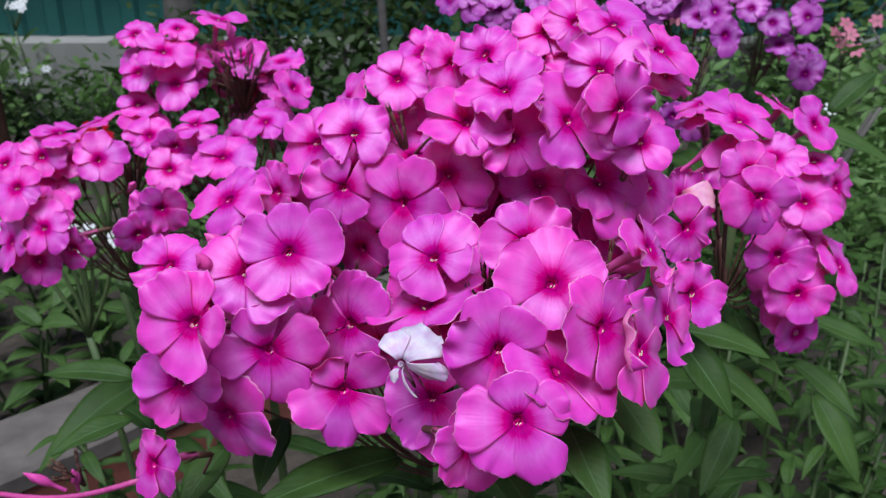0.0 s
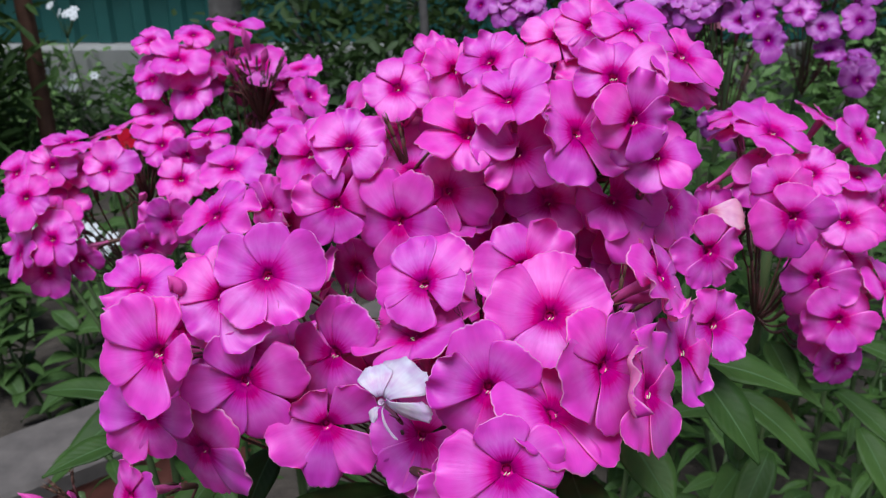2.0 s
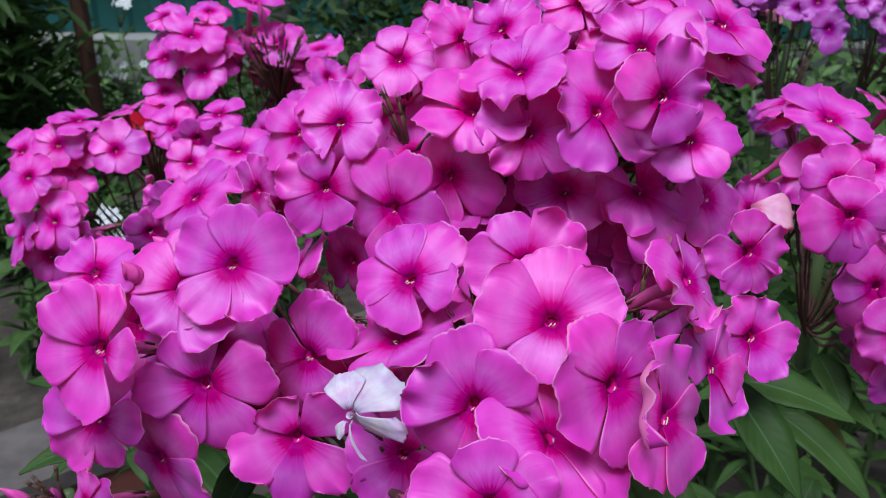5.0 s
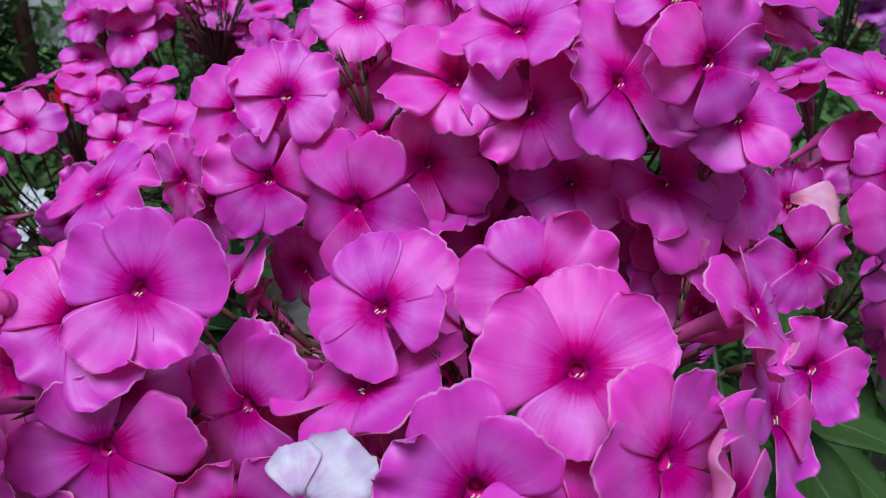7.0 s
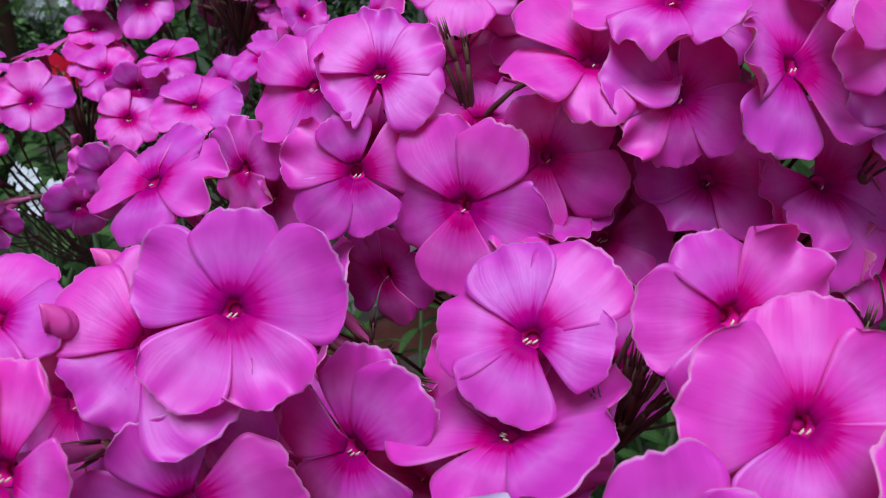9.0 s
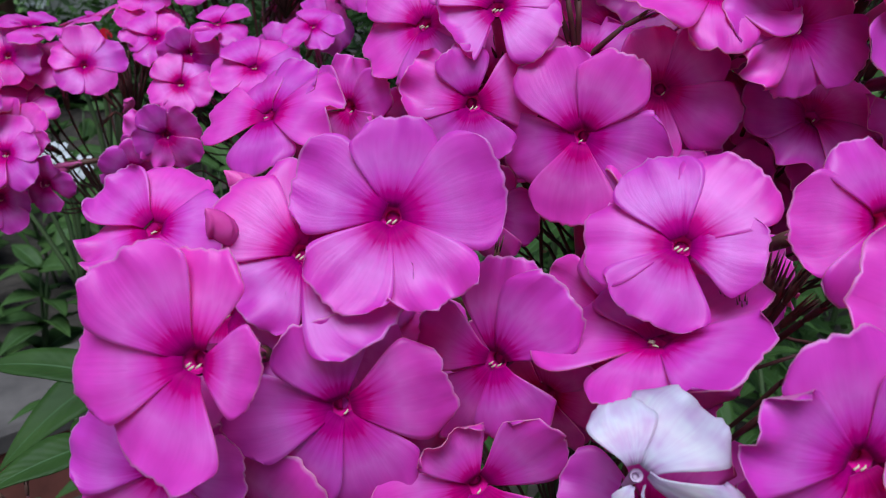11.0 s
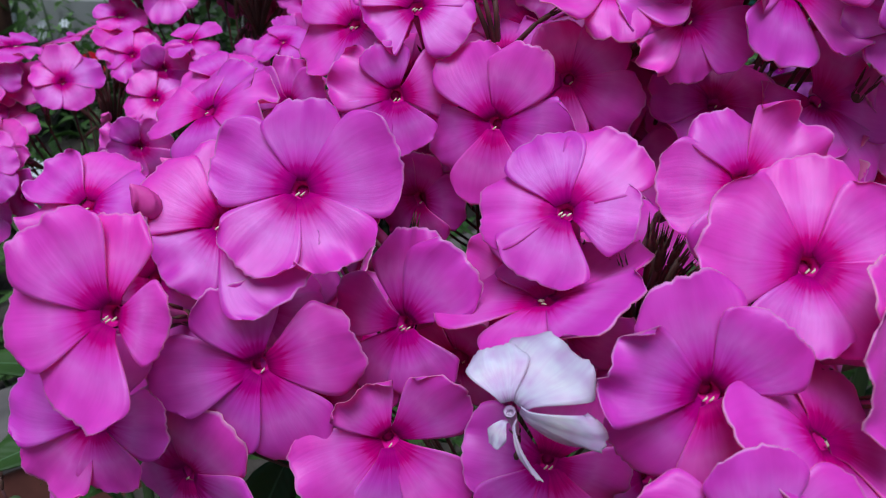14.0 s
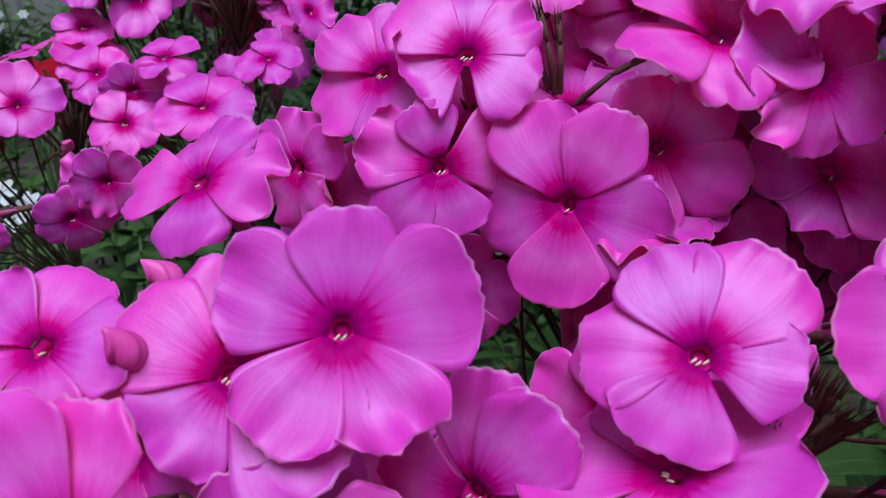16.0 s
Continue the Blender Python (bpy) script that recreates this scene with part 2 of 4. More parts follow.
def sheet(fn, ns, nu, thick, mats, name):
    """A closed thin sheet over fn(s, u), s in 0..1, u in -1..1, with an own material below."""
    verts, uvs, faces, slots = [], [], [], []
    for side in (0, 1):
        for i in range(ns + 1):
            for j in range(nu + 1):
                s, u = 1 - (1 - i / ns) ** 1.3, 2 * j / nu - 1
                x, y, z = fn(s, u)
                verts.append((x, y, z - thick * side))
                uvs.append((s, (u + 1) / 2))
    row, half = nu + 1, (ns + 1) * (nu + 1)
    for i in range(ns):
        for j in range(nu):
            a, b, c, d = i * row + j, (i + 1) * row + j, (i + 1) * row + j + 1, i * row + j + 1
            faces.append((a, b, c, d))
            slots.append(0)
            faces.append((a + half, d + half, c + half, b + half))
            slots.append(1)
    ring = [i * row for i in range(ns + 1)] + [ns * row + j for j in range(1, nu + 1)] + [i * row + nu for i in range(ns - 1, -1, -1)] + [j for j in range(nu - 1, 0, -1)]
    for k, a in enumerate(ring):
        b = ring[(k + 1) % len(ring)]
        faces.append((a, a + half, b + half, b))
        slots.append(1)
    me = mesh(name, verts, faces, mats, uvs, slots)
    me.polygons.foreach_set("use_smooth", [k < 2 * ns * nu for k in range(len(faces))])
    return me


def petal_mesh(length, rng, mats, curl=0.1, cup=0.06, roll=0.0, width=0.53):
    """One broad petal along +x: narrow at the eye, widest past the middle, with a rounded, waved tip."""
    p1, p2, p3 = rng.uniform(0, 6.28), rng.uniform(0, 6.28), rng.uniform(0, 6.28)
    wave, nick, twist = rng.uniform(0.015, 0.06), rng.uniform(0.008, 0.024), rng.uniform(0.01, 0.06)
    lop, width = rng.uniform(-0.14, 0.14), width * rng.uniform(0.90, 1.10)
    curl += rng.uniform(-0.10, 0.10)
    cup += rng.uniform(-0.04, 0.06)
    base = 0.0013 / length
    lip, arch, fray = rng.uniform(-0.07, 0.05), rng.uniform(-0.05, 0.06), rng.uniform(0, 6.28)
    corner_a, corner_b, flip, ruffle = rng.uniform(0.06, 0.24), rng.uniform(0.06, 0.24), rng.uniform(-0.035, 0.03), rng.uniform(0.012, 0.045)

    def fn(s, u):
        f = math.sin(min(1.0, s / 0.78) * math.pi / 2) ** 1.2
        w = (0.19 + 0.81 * f) * (1 - 0.13 * max(0.0, (s - 0.66) / 0.34) ** 2)
        x = base + (1.02 - base) * s - s ** 3 * (0.09 * u * u + (corner_a if u < 0 else corner_b) * u ** 6) + lop * 0.5 * u * s ** 3
        x += nick * s ** 4 * (math.sin(5.2 * u + p1) + 0.5 * math.sin(11 * u + p2)) + 0.008 * s ** 8 * (math.sin(24 * u + fray) + math.sin(37 * u + p3))
        y = u * width * w
        z = cup * s - curl * s ** 2.6 + twist * u * s + wave * s * s * math.sin(3.0 * u + p2) + ruffle * s ** 4 * math.sin(6.5 * u + p3) + 0.4 * ruffle * s ** 7 * math.sin(14 * u + p1)
        z += 0.005 * s * math.sin(10 * u + p2 + 2 * s)
        z -= 0.03 * s * (1 - s) * math.exp(-(u / 0.2) ** 2)
        z -= 0.0007 / length * math.exp(-s / 0.05)
        rim = max(0.0, max(s, abs(u) * (0.4 + 0.6 * s)) - 0.84) / 0.16
        z += flip * rim * rim * (1 + 0.6 * math.sin(4 * u + p1))
        z -= lip * s * u ** 4 + arch * s * s * u * u
        if roll:
            e = max(0.0, s - 0.55) / 0.45
            z += roll * 0.42 * e * e
            x -= abs(roll) * 0.30 * e * e
            z += 0.09 * e * math.sin(6 * u + p3)
        return x * length, y * length, z * length

    return sheet(fn, 13, 18, 0.0002, mats, "petal")


def ring_tube(path, radii, n=8, cap=True):
    """Vertices and faces of a tube along a path."""
    verts, faces = [], []
    for k, p in enumerate(path):
        d = (Vector(path[min(k + 1, len(path) - 1)]) - Vector(path[max(k - 1, 0)])).normalized()
        a = d.orthogonal().normalized()
        if k and abs(d.dot(last)) < 0.95:
            a = (last - d * last.dot(d)).normalized()
        last = a
        b = d.cross(a)
        for i in range(n):
            w = 2 * math.pi * i / n
            verts.append(tuple(Vector(p) + (a * math.cos(w) + b * math.sin(w)) * radii[k]))
    for k in range(len(path) - 1):
        for i in range(n):
            j = (i + 1) % n
            faces.append((k * n + i, k * n + j, (k + 1) * n + j, (k + 1) * n + i))
    if cap:
        faces.append(tuple(range(n - 1, -1, -1)))
        faces.append(tuple((len(path) - 1) * n + i for i in range(n)))
    return verts, faces


def tube_mesh(name, path, radii, mat, n=8):
    v, f = ring_tube(path, radii, n)
    return mesh(name, v, f, [mat])


def bent(a, b, sag, steps=8):
    a, b, sag = Vector(a), Vector(b), Vector(sag)
    return [tuple(a.lerp(b, i / steps) + sag * math.sin(math.pi * i / steps)) for i in range(steps + 1)]


def flower_mesh(stamens):
    """Corolla tube with throat, anthers and calyx; the flower's face lies at z = 0."""
    verts, faces, slots = [], [], []

    def add(v, f, slot):
        o = len(verts)
        verts.extend(v)
        faces.extend(tuple(i + o for i in q) for q in f)
        slots.extend([slot] * len(f))

    back = [(0, 0, -0.0010), (0, 0, -0.003), (0, -0.0004, -0.010), (0, -0.0016, -0.018), (0, -0.0026, -0.022)]
    add(*ring_tube(back, [0.0020, 0.0018, 0.0014, 0.0012, 0.0010], 10, False), 0)
    inner = [(0, 0, -0.0008), (0, 0, -0.0012), (0, 0, -0.0018), (0, 0, -0.0026)]
    v, f = ring_tube(inner, [0.0017, 0.0013, 0.0011, 0.0010], 16, False)
    add(v, [q[::-1] for q in f] + [tuple(48 + i for i in range(16))], 1)
    for a, z in stamens:
        c = Vector((0.0009 * math.cos(a), 0.0009 * math.sin(a), z))
        add(*ring_tube([c + Vector((-0.0003, -0.0003, 0)), c + Vector((-0.0002, -0.0002, 0.0002)), c + Vector((0.0002, 0.0002, 0.0002)), c + Vector((0.0003, 0.0004, 0))], [0.00006, 0.00015, 0.00015, 0.00007], 6), 2)
    add(*ring_tube([(0, -0.0014, -0.017), (0, -0.0020, -0.020), (0, -0.0029, -0.024), (0, -0.0032, -0.0255)], [0.0012, 0.0013, 0.0011, 0.0005], 8), 3)
    for k in range(5):
        a = 2 * math.pi * k / 5
        r = Vector((math.cos(a), math.sin(a), 0))
        b = Vector((0, -0.0014, -0.0172))
        add(*ring_tube([b + r * 0.0012, b + r * 0.0018 + Vector((0, 0.0002, 0.003)), b + r * 0.0021 + Vector((0, 0.0004, 0.0050))], [0.0004, 0.0003, 0.00006], 5), 3)
    return mesh("flower", verts, faces, [TUBE, THROAT, ANTHER, CALYX], None, slots)


FLOWERS = [flower_mesh(p) for p in (((4.3, -0.0004), (5.2, -0.0003)), ((4.8, -0.0003),), ((3.9, -0.0005), (4.6, -0.0003), (5.6, -0.0005)), ((5.4, -0.0004),))]
FADED = FLOWERS[0].copy()
FADED.transform(Matrix.Diagonal((0.45, 0.45, 1, 1)))
for slot in range(3):
    FADED.materials[slot] = FADED_TUBE
rng = random.Random(7)


def phlox(foot, core, label, front=PINK, back=PINK_BACK):
    """A phlox stem with its flower head: an Empty at the foot, a stem up to the core."""
    ob = thing("phlox_plant", foot, label, "flower", "flowering phlox")
    foot, core = Vector(foot), Vector(core)
    span = core - foot
    part("stem", tube_mesh("stem", bent((0, 0, 0), span, (rng.uniform(-0.012, 0.012), 0.012, 0), 12), [0.0045 - 0.0022 * k / 12 for k in range(13)], STEM, 10), ob)
    ob_info[ob] = (foot, core, front, back)
    return ob


ob_info = {}
open_blooms = {}


def bloom(head, at, facing, petals, curl=0.10, cup=0.05, roll=(), pale=False, branch=True, wide=1.0, over=()):
    """A flower of a head: its eye, the way it faces, and the angle (degrees) and length (mm) of each petal."""
    foot, core, front, back = ob_info[head]
    place = aim(Vector(at) - foot, facing)
    open_blooms.setdefault(head, []).append((Vector(at), Vector(facing).normalized()))
    fl = part("flower", FADED if pale else rng.choice(FLOWERS), head, place)
    mats = [PALE, PALE] if pale else [front, back]
    for k in range(0, len(petals), 2):
        roll_k = rng.uniform(0.35, 0.6) if k // 2 in roll else 0.0
        if not pale and not roll_k and rng.random() < 0.13:
            roll_k = rng.uniform(0.10, 0.22)
        gap = ((petals[(k + 2) % len(petals)] - petals[k - 2]) % 360) / 144
        me = petal_mesh(petals[k + 1] / 1030, rng, mats, curl, cup, roll_k, (0.30, 0.07, 0.24, 0.62, 0.50)[k // 2 % 5] if pale else 0.53 * wide * max(0.9, min(1.2, gap)))
        top = k // 2 in over
        part("petal", me, fl, pose(0, 0, 0.0002 * (k % 3) + 0.0005 * top, 0, 0, petals[k]) @ pose(0, 0, 0, (20, 50, 55, -12, 0)[k // 2 % 5] if pale else rng.uniform(-6, 6), rng.uniform(-7, 7) - 9 * top, 0))
    if branch:
        end = place @ Vector((0, -0.0032, -0.0255))
        root = core - foot + Vector((0, 0, -0.055 - 0.3 * abs(end.x - (core - foot).x)))
        mid = end.lerp(root, 0.45)
        part("twig", tube_mesh("twig", bent(end, mid, (0, 0, -0.004), 5), [0.0005, 0.0005, 0.00045, 0.0004, 0.0004, 0.0004], TWIG, 6), head)
        part("twig", tube_mesh("twig", bent(mid, root, (0, 0, -0.004), 5), [0.0005, 0.0005, 0.00045, 0.0004, 0.0004, 0.0004], TWIG, 6), head)
    return fl


def bud_mesh(length):
    """A spirally furled bud on its tube, along +z."""
    verts, faces, n, rows = [], [], 24, 14
    for k in range(rows + 1):
        s = k / rows
        q = min(1, max(0, (s - 0.3) / 0.7))
        r = 0.0008 * (1 - q * q) + 0.0014 * math.sin(math.pi * q ** 0.9) ** 1.15 + 0.0001
        for i in range(n):
            a = 2 * math.pi * i / n + s * 4.5
            w = r * (1 + 0.34 * ((3 * i / n) % 1.0 - 0.5) * min(1.0, 2 * q))
            verts.append((w * math.cos(a), w * math.sin(a), s * length))
    for k in range(rows):
        for i in range(n):
            j = (i + 1) % n
            faces.append((k * n + i, k * n + j, (k + 1) * n + j, (k + 1) * n + i))
    faces.append(tuple(rows * n + i for i in range(n)))
    return mesh("bud", verts, faces, [BUD])


BUDS = [bud_mesh(0.016), bud_mesh(0.021), bud_mesh(0.026), bud_mesh(0.0105)]


def calyx_mesh():
    """A slender calyx along +z: a ribbed tube that ends in five thin teeth."""
    verts, faces = ring_tube([(0, 0, 0), (0, 0, 0.0015), (0, 0, 0.0045), (0, 0, 0.0075)], [0.0004, 0.0009, 0.0010, 0.0008], 10)
    for k in range(5):
        a = 2 * math.pi * k / 5
        r = Vector((math.cos(a), math.sin(a), 0))
        v, f = ring_tube([r * 0.0008 + Vector((0, 0, 0.0066)), r * 0.0010 + Vector((0, 0, 0.0095)), r * 0.0012 + Vector((0, 0, 0.0125))], [0.00036, 0.00022, 0.00004], 5)
        o = len(verts)
        verts += v
        faces += [tuple(i + o for i in q) for q in f]
    return mesh("calyx", verts, faces, [CALYX])


CALYX_MESH = calyx_mesh()


def bud(head, at, way, size=1):
    foot = ob_info[head][0]
    part("bud", BUDS[size], head, aim(Vector(at) - foot, way))


def cluster_of_calyces(head, at, spread, count, seed):
    """Small brown calyces and short twigs deep in a head."""
    foot, core = ob_info[head][:2]
    r = random.Random(seed)
    base = Vector(at) - foot
    for _ in range(count):
        d = Vector((r.gauss(0, 0.7), r.gauss(-0.5, 0.6), r.gauss(0.9, 0.5))).normalized()
        p = base + d * r.uniform(0.2, 1.0) * spread
        part("calyx", CALYX_MESH, head, aim(p, d + Vector((0, 0, 0.4))) @ Matrix.Scale(r.uniform(0.5, 0.9), 4))
        part("twig", tube_mesh("twig", bent(p, base + Vector((0, 0.004, -spread * 0.8)), (0, 0, 0), 3), [0.0005, 0.0006, 0.0007, 0.0008], TWIG, 5), head)


def leaf_mesh(length, width, droop, fold, mat, seed, ns=12, nu=6, thick=0.00035):
    """A lance-shaped leaf along +x, arched, folded along its midrib."""
    r = random.Random(seed)
    sway, p = r.uniform(-0.10, 0.10), r.uniform(0, 6.28)

    def fn(s, u):
        w = math.sin(math.pi * min(1.0, 0.04 + 0.96 * s) ** 0.80) ** 0.85 * width / 2 if s < 1 else 0.0
        w = max(w, 0.0006)
        y = u * w + sway * length * s * s
        z = -droop * length * s * s + 0.10 * length * s + fold * abs(u) * w + 0.10 * w * math.sin(9 * s + p + 1.5 * u) * abs(u)
        return length * s * (1 - 0.25 * droop * s), y, z

    return sheet(fn, ns, nu, thick, [mat, mat], "leaf")


LEAVES = [leaf_mesh(0.085, 0.023, 0.25 + 0.12 * k, 0.25, LEAF, k) for k in range(4)]
YOUNG = [leaf_mesh(0.080, 0.036, 0.2 + 0.12 * k, 0.3, YOUNG_LEAF, 10 + k) for k in range(4)]


def leaf(owner, base, tip, width, droop=0.2, fold=0.25, up=(0, -0.3, 1), mat=None, seed=1):
    """A leaf of a plant from base to tip, its upper face turned to up."""
    base, tip = Vector(base), Vector(tip)
    x = (tip - base).normalized()
    z = Vector(up)
    z = (z - x * z.dot(x)).normalized()
    m = Matrix.Translation(base - owner.location) @ Matrix((x, z.cross(x), z)).transposed().to_4x4()
    part("leaf", leaf_mesh((tip - base).length * 1.04, width, droop, fold, mat or LEAF, seed), owner, m)


def leafy_stem(owner, path_a, path_b, pairs, size, pool, r, turn=0.0, low=0.15):
    """Opposite pairs of leaves up a stem, in the owner's own space."""
    a, b = Vector(path_a), Vector(path_b)
    for k in range(pairs):
        s = low + (1 - low) * k / max(1, pairs - 1)
        p = a.lerp(b, s)
        for side in (0, 1):
            yaw = turn + 90 * (k % 2) + 180 * side + r.uniform(-25, 25)
            scale = size * r.uniform(0.75, 1.15)
            m = Matrix.Translation(p) @ pose(0, 0, 0, 0, 0, yaw) @ pose(0, 0, 0, r.uniform(-25, 25), r.uniform(-35, 5), 0) @ Matrix.Scale(scale, 4)
            part("leaf", r.choice(pool), owner, m)


# ---- ground, edging, fence ----


def ground_mesh():
    cs = sorted({round(s * (0.06 * k + 0.00006 * k ** 4.6), 4) for k in range(0, 34) for s in (-1, 1)})
    verts = []
    for y in cs:
        for x in cs:
            yy = y + 1.0
            d = math.hypot(x, y)
            bed = max(0.0, min(1.0, ((yy - x) - 1.49) / 0.08))
            near = max(0.0, 1 - d / 5)
            z = 0.05 * bed * near + near * (0.022 * noise.noise(Vector((x * 9, yy * 9, 0))) + 0.012 * noise.noise(Vector((x * 31, yy * 31, 3))))
            verts.append((x, yy, z))
    n = len(cs)
    faces = [(j * n + i, j * n + i + 1, (j + 1) * n + i + 1, (j + 1) * n + i) for j in range(n - 1) for i in range(n - 1)]
    return mesh("ground", verts, faces, [SOIL])


tagged(new("ground", ground_mesh()), "dark crumbly garden soil between the beds", "ground", kind="structure")


def plank_mesh(name, length, width, height, mat, seed, bevel=0.006, seg=40):
    """A worn plank along +x, its top at z = 0."""
    profile = [(-width / 2, -height), (-width / 2, -bevel), (-width / 2 + bevel, 0), (-width / 6, 0.001), (width / 6, 0.0015), (width / 2 - bevel, 0), (width / 2, -bevel), (width / 2, -height)]
    verts, faces, n = [], [], len(profile)
    for k in range(seg + 1):
        x = length * (k / seg - 0.5)
        for y, z in profile:
            w = noise.noise(Vector((x * 7 + seed, y * 30, z * 20))) * 0.004
            verts.append((x, y + w * 0.6, z + w))
    for k in range(seg):
        for i in range(n):
            j = (i + 1) % n
            faces.append((k * n + i, (k + 1) * n + i, (k + 1) * n + j, k * n + j))
    faces += [tuple(range(n)), tuple(seg * n + i for i in range(n - 1, -1, -1))]
    return mesh(name, verts, faces, [mat], smooth=False)


edging = thing("bed_edging", (-0.557, 0.867, 0.12), "weathered grey plank edging with a faded red front", "edging")
edging.rotation_euler = (0, 0, radians(45))
part("plank", plank_mesh("plank", 3.2, 0.14, 0.028, BOARD, 3), edging)
part("front_board", plank_mesh("front_board", 3.2, 0.022, 0.14, RED_PAINT, 9, 0.003), edging, pose(0, -0.054, -0.032), "faded red painted board")

fence = thing("sheet_metal_fence", (-1.5, 3.36, 0.0), "dark teal ribbed metal fence on a pale concrete plinth", "fence")


def ribbed_mesh(width, height):
    verts, faces, step = [], [], 0.0375
    pts = []
    x = -width / 2
    while x < width / 2:
        pts += [(x, 0), (x + step * 1.9, 0), (x + step * 2.3, -0.018), (x + step * 3.6, -0.018)]
        x += step * 4
    for x, y in pts:
        verts += [(x, y, 0), (x, y, height), (x, y + 0.001, 0), (x, y + 0.001, height)]
    for i in range(len(pts) - 1):
        a, b = i * 4, i * 4 + 4
        faces += [(a, b, b + 1, a + 1), (a + 2, a + 3, b + 3, b + 2), (a + 1, b + 1, b + 3, a + 3), (a, a + 2, b + 2, b)]
    return mesh("sheet", verts, faces, [TEAL], smooth=False)


for k in range(5):
    part("sheet", ribbed_mesh(2.39, 1.5), fence, pose(-4.8 + 2.4 * k, 0, 0.30))
part("plinth", plank_mesh("plinth", 12.0, 0.16, 0.34, CONCRETE, 5, 0.012), fence, pose(0, -0.02, 0.295), "pale concrete plinth")
part("rail", plank_mesh("rail", 12.0, 0.04, 0.04, TEAL, 6, 0.003), fence, pose(0, -0.05, 0.62))

post = thing("iron_post", (-1.17, 2.13, 0.0), "rusty brown iron post standing in the bed", "post", me=None)
part("shaft", tube_mesh("shaft", bent((0, 0, -0.1), (-0.03, 0.02, 1.3), (0.01, 0, 0), 10), [0.022] * 11, RUST, 12), post)

trunk = thing("tree_trunk", (-0.80, 2.56, 0.0), "grey tree trunk rising among dark shrubs", "tree")
part("trunk", tube_mesh("trunk", bent((0, 0, -0.05), (-0.02, 0.02, 1.9), (0.02, 0.01, 0), 14), [0.052 - 0.001 * k + 0.004 * math.sin(k * 2.3) for k in range(15)], BARK, 14), trunk)
pole = thing("plant_stake", (-0.14, 2.2, 0.0), "thin dark wooden plant stake", "stake")
part("shaft", tube_mesh("shaft", bent((0, 0, -0.05), (-0.06, 0.0, 1.1), (0.012, 0, 0), 8), [0.011] * 9, BARK, 8), pole)

# ---- shrubs and low plants ----


def foliage(points, sizes, mat, r, slim=0.42):
    """Many small folded leaves joined into one mesh."""
    verts, faces, uvs = [], [], []
    for p, s in zip(points, sizes):
        m = pose(0, 0, 0, r.uniform(-50, 50), r.uniform(-55, 35), r.uniform(0, 360))
        o = len(verts)
        w = s * slim / 2
        for x, y, z, u, v in ((0, 0, 0, 0, 0.5), (s * 0.35, w, 0.12 * w, 0.35, 1), (s * 0.75, w * 0.7, -0.06 * s, 0.75, 1), (s, 0, -0.16 * s, 1, 0.5), (s * 0.75, -w * 0.7, -0.06 * s, 0.75, 0), (s * 0.35, -w, 0.12 * w, 0.35, 0), (s * 0.35, 0, -0.05 * s, 0.35, 0.5), (s * 0.75, 0, -0.10 * s, 0.75, 0.5)):
            verts.append(tuple(p + m @ Vector((x, y, z))))
            uvs.append((u, v))
        faces += [(o, o + 6, o + 1), (o + 1, o + 6, o + 7, o + 2), (o + 2, o + 7, o + 3), (o, o + 5, o + 6), (o + 5, o + 4, o + 7, o + 6), (o + 4, o + 3, o + 7)]
    return mesh("crown", verts, faces, [mat], uvs)


def shrub(at, size, count, leaf_len, mat, label, seed, name="shrub", slim=0.42, category="shrub", branches=7):
    """A shrub: branches from the foot, and leaves gathered in uneven clumps round their ends."""
    r = random.Random(seed)
    ob = thing(name, (at[0], at[1], 0.0), label, category)
    sx, sy, h = size
    pts, sizes = [], []
    tips = []
    for k in range(branches):
        a, q = r.uniform(0, 6.28), math.sqrt(r.random())
        tip = Vector((sx * q * math.cos(a), sy * q * math.sin(a), h * r.uniform(0.45, 1.0)))
        tips.append(tip)
        part("branch", tube_mesh("branch", bent((0.1 * sx * math.cos(a), 0.1 * sy * math.sin(a), -0.02), tip, (0, 0, 0.05 * h), 6), [0.012 - 0.0015 * i for i in range(7)], BARK, 6), ob)
    for k in range(count):
        t = r.choice(tips)
        s = r.uniform(0.25, 1.05)
        c = t * s + Vector((r.gauss(0, 0.26) * sx, r.gauss(0, 0.26) * sy, r.gauss(0, 0.13) * h))
        c.z = max(0.01, c.z)
        pts.append(c)
        sizes.append(leaf_len * r.uniform(0.6, 1.25))
    tagged(part("crown", foliage(pts, sizes, mat, r, slim), ob), kind="stuff")
    return ob


GREEN = "dark green leafy garden shrub"
shrub((-0.35, 2.75), (0.55, 0.30, 0.85), 2600, 0.055, DARK_LEAF, GREEN + " in front of the fence", 11)
shrub((0.55, 2.9), (0.60, 0.35, 0.85), 2600, 0.055, DARK_LEAF, GREEN + " at the back of the garden", 12)
shrub((-0.62, 1.95), (0.26, 0.25, 0.50), 1500, 0.045, DARK_LEAF, GREEN + " beside the tree trunk", 13)
shrub((-0.25, 1.75), (0.38, 0.30, 0.42), 1600, 0.045, DARK_LEAF, "low dark green shrub behind the phlox", 14)
shrub((-1.45, 2.0), (0.30, 0.25, 0.95), 2600, 0.095, YOUNG_LEAF, "tall plant with narrow drooping green leaves", 15, slim=0.2)
shrub((-1.15, 1.70), (0.40, 0.25, 0.24), 1200, 0.05, LEAF, "light green low leafy plant in the bed", 16, category="plant")
shrub((0.50, 1.35), (0.32, 0.28, 0.46), 2200, 0.032, LEAF, "small-leaved green bush behind the phlox", 17)
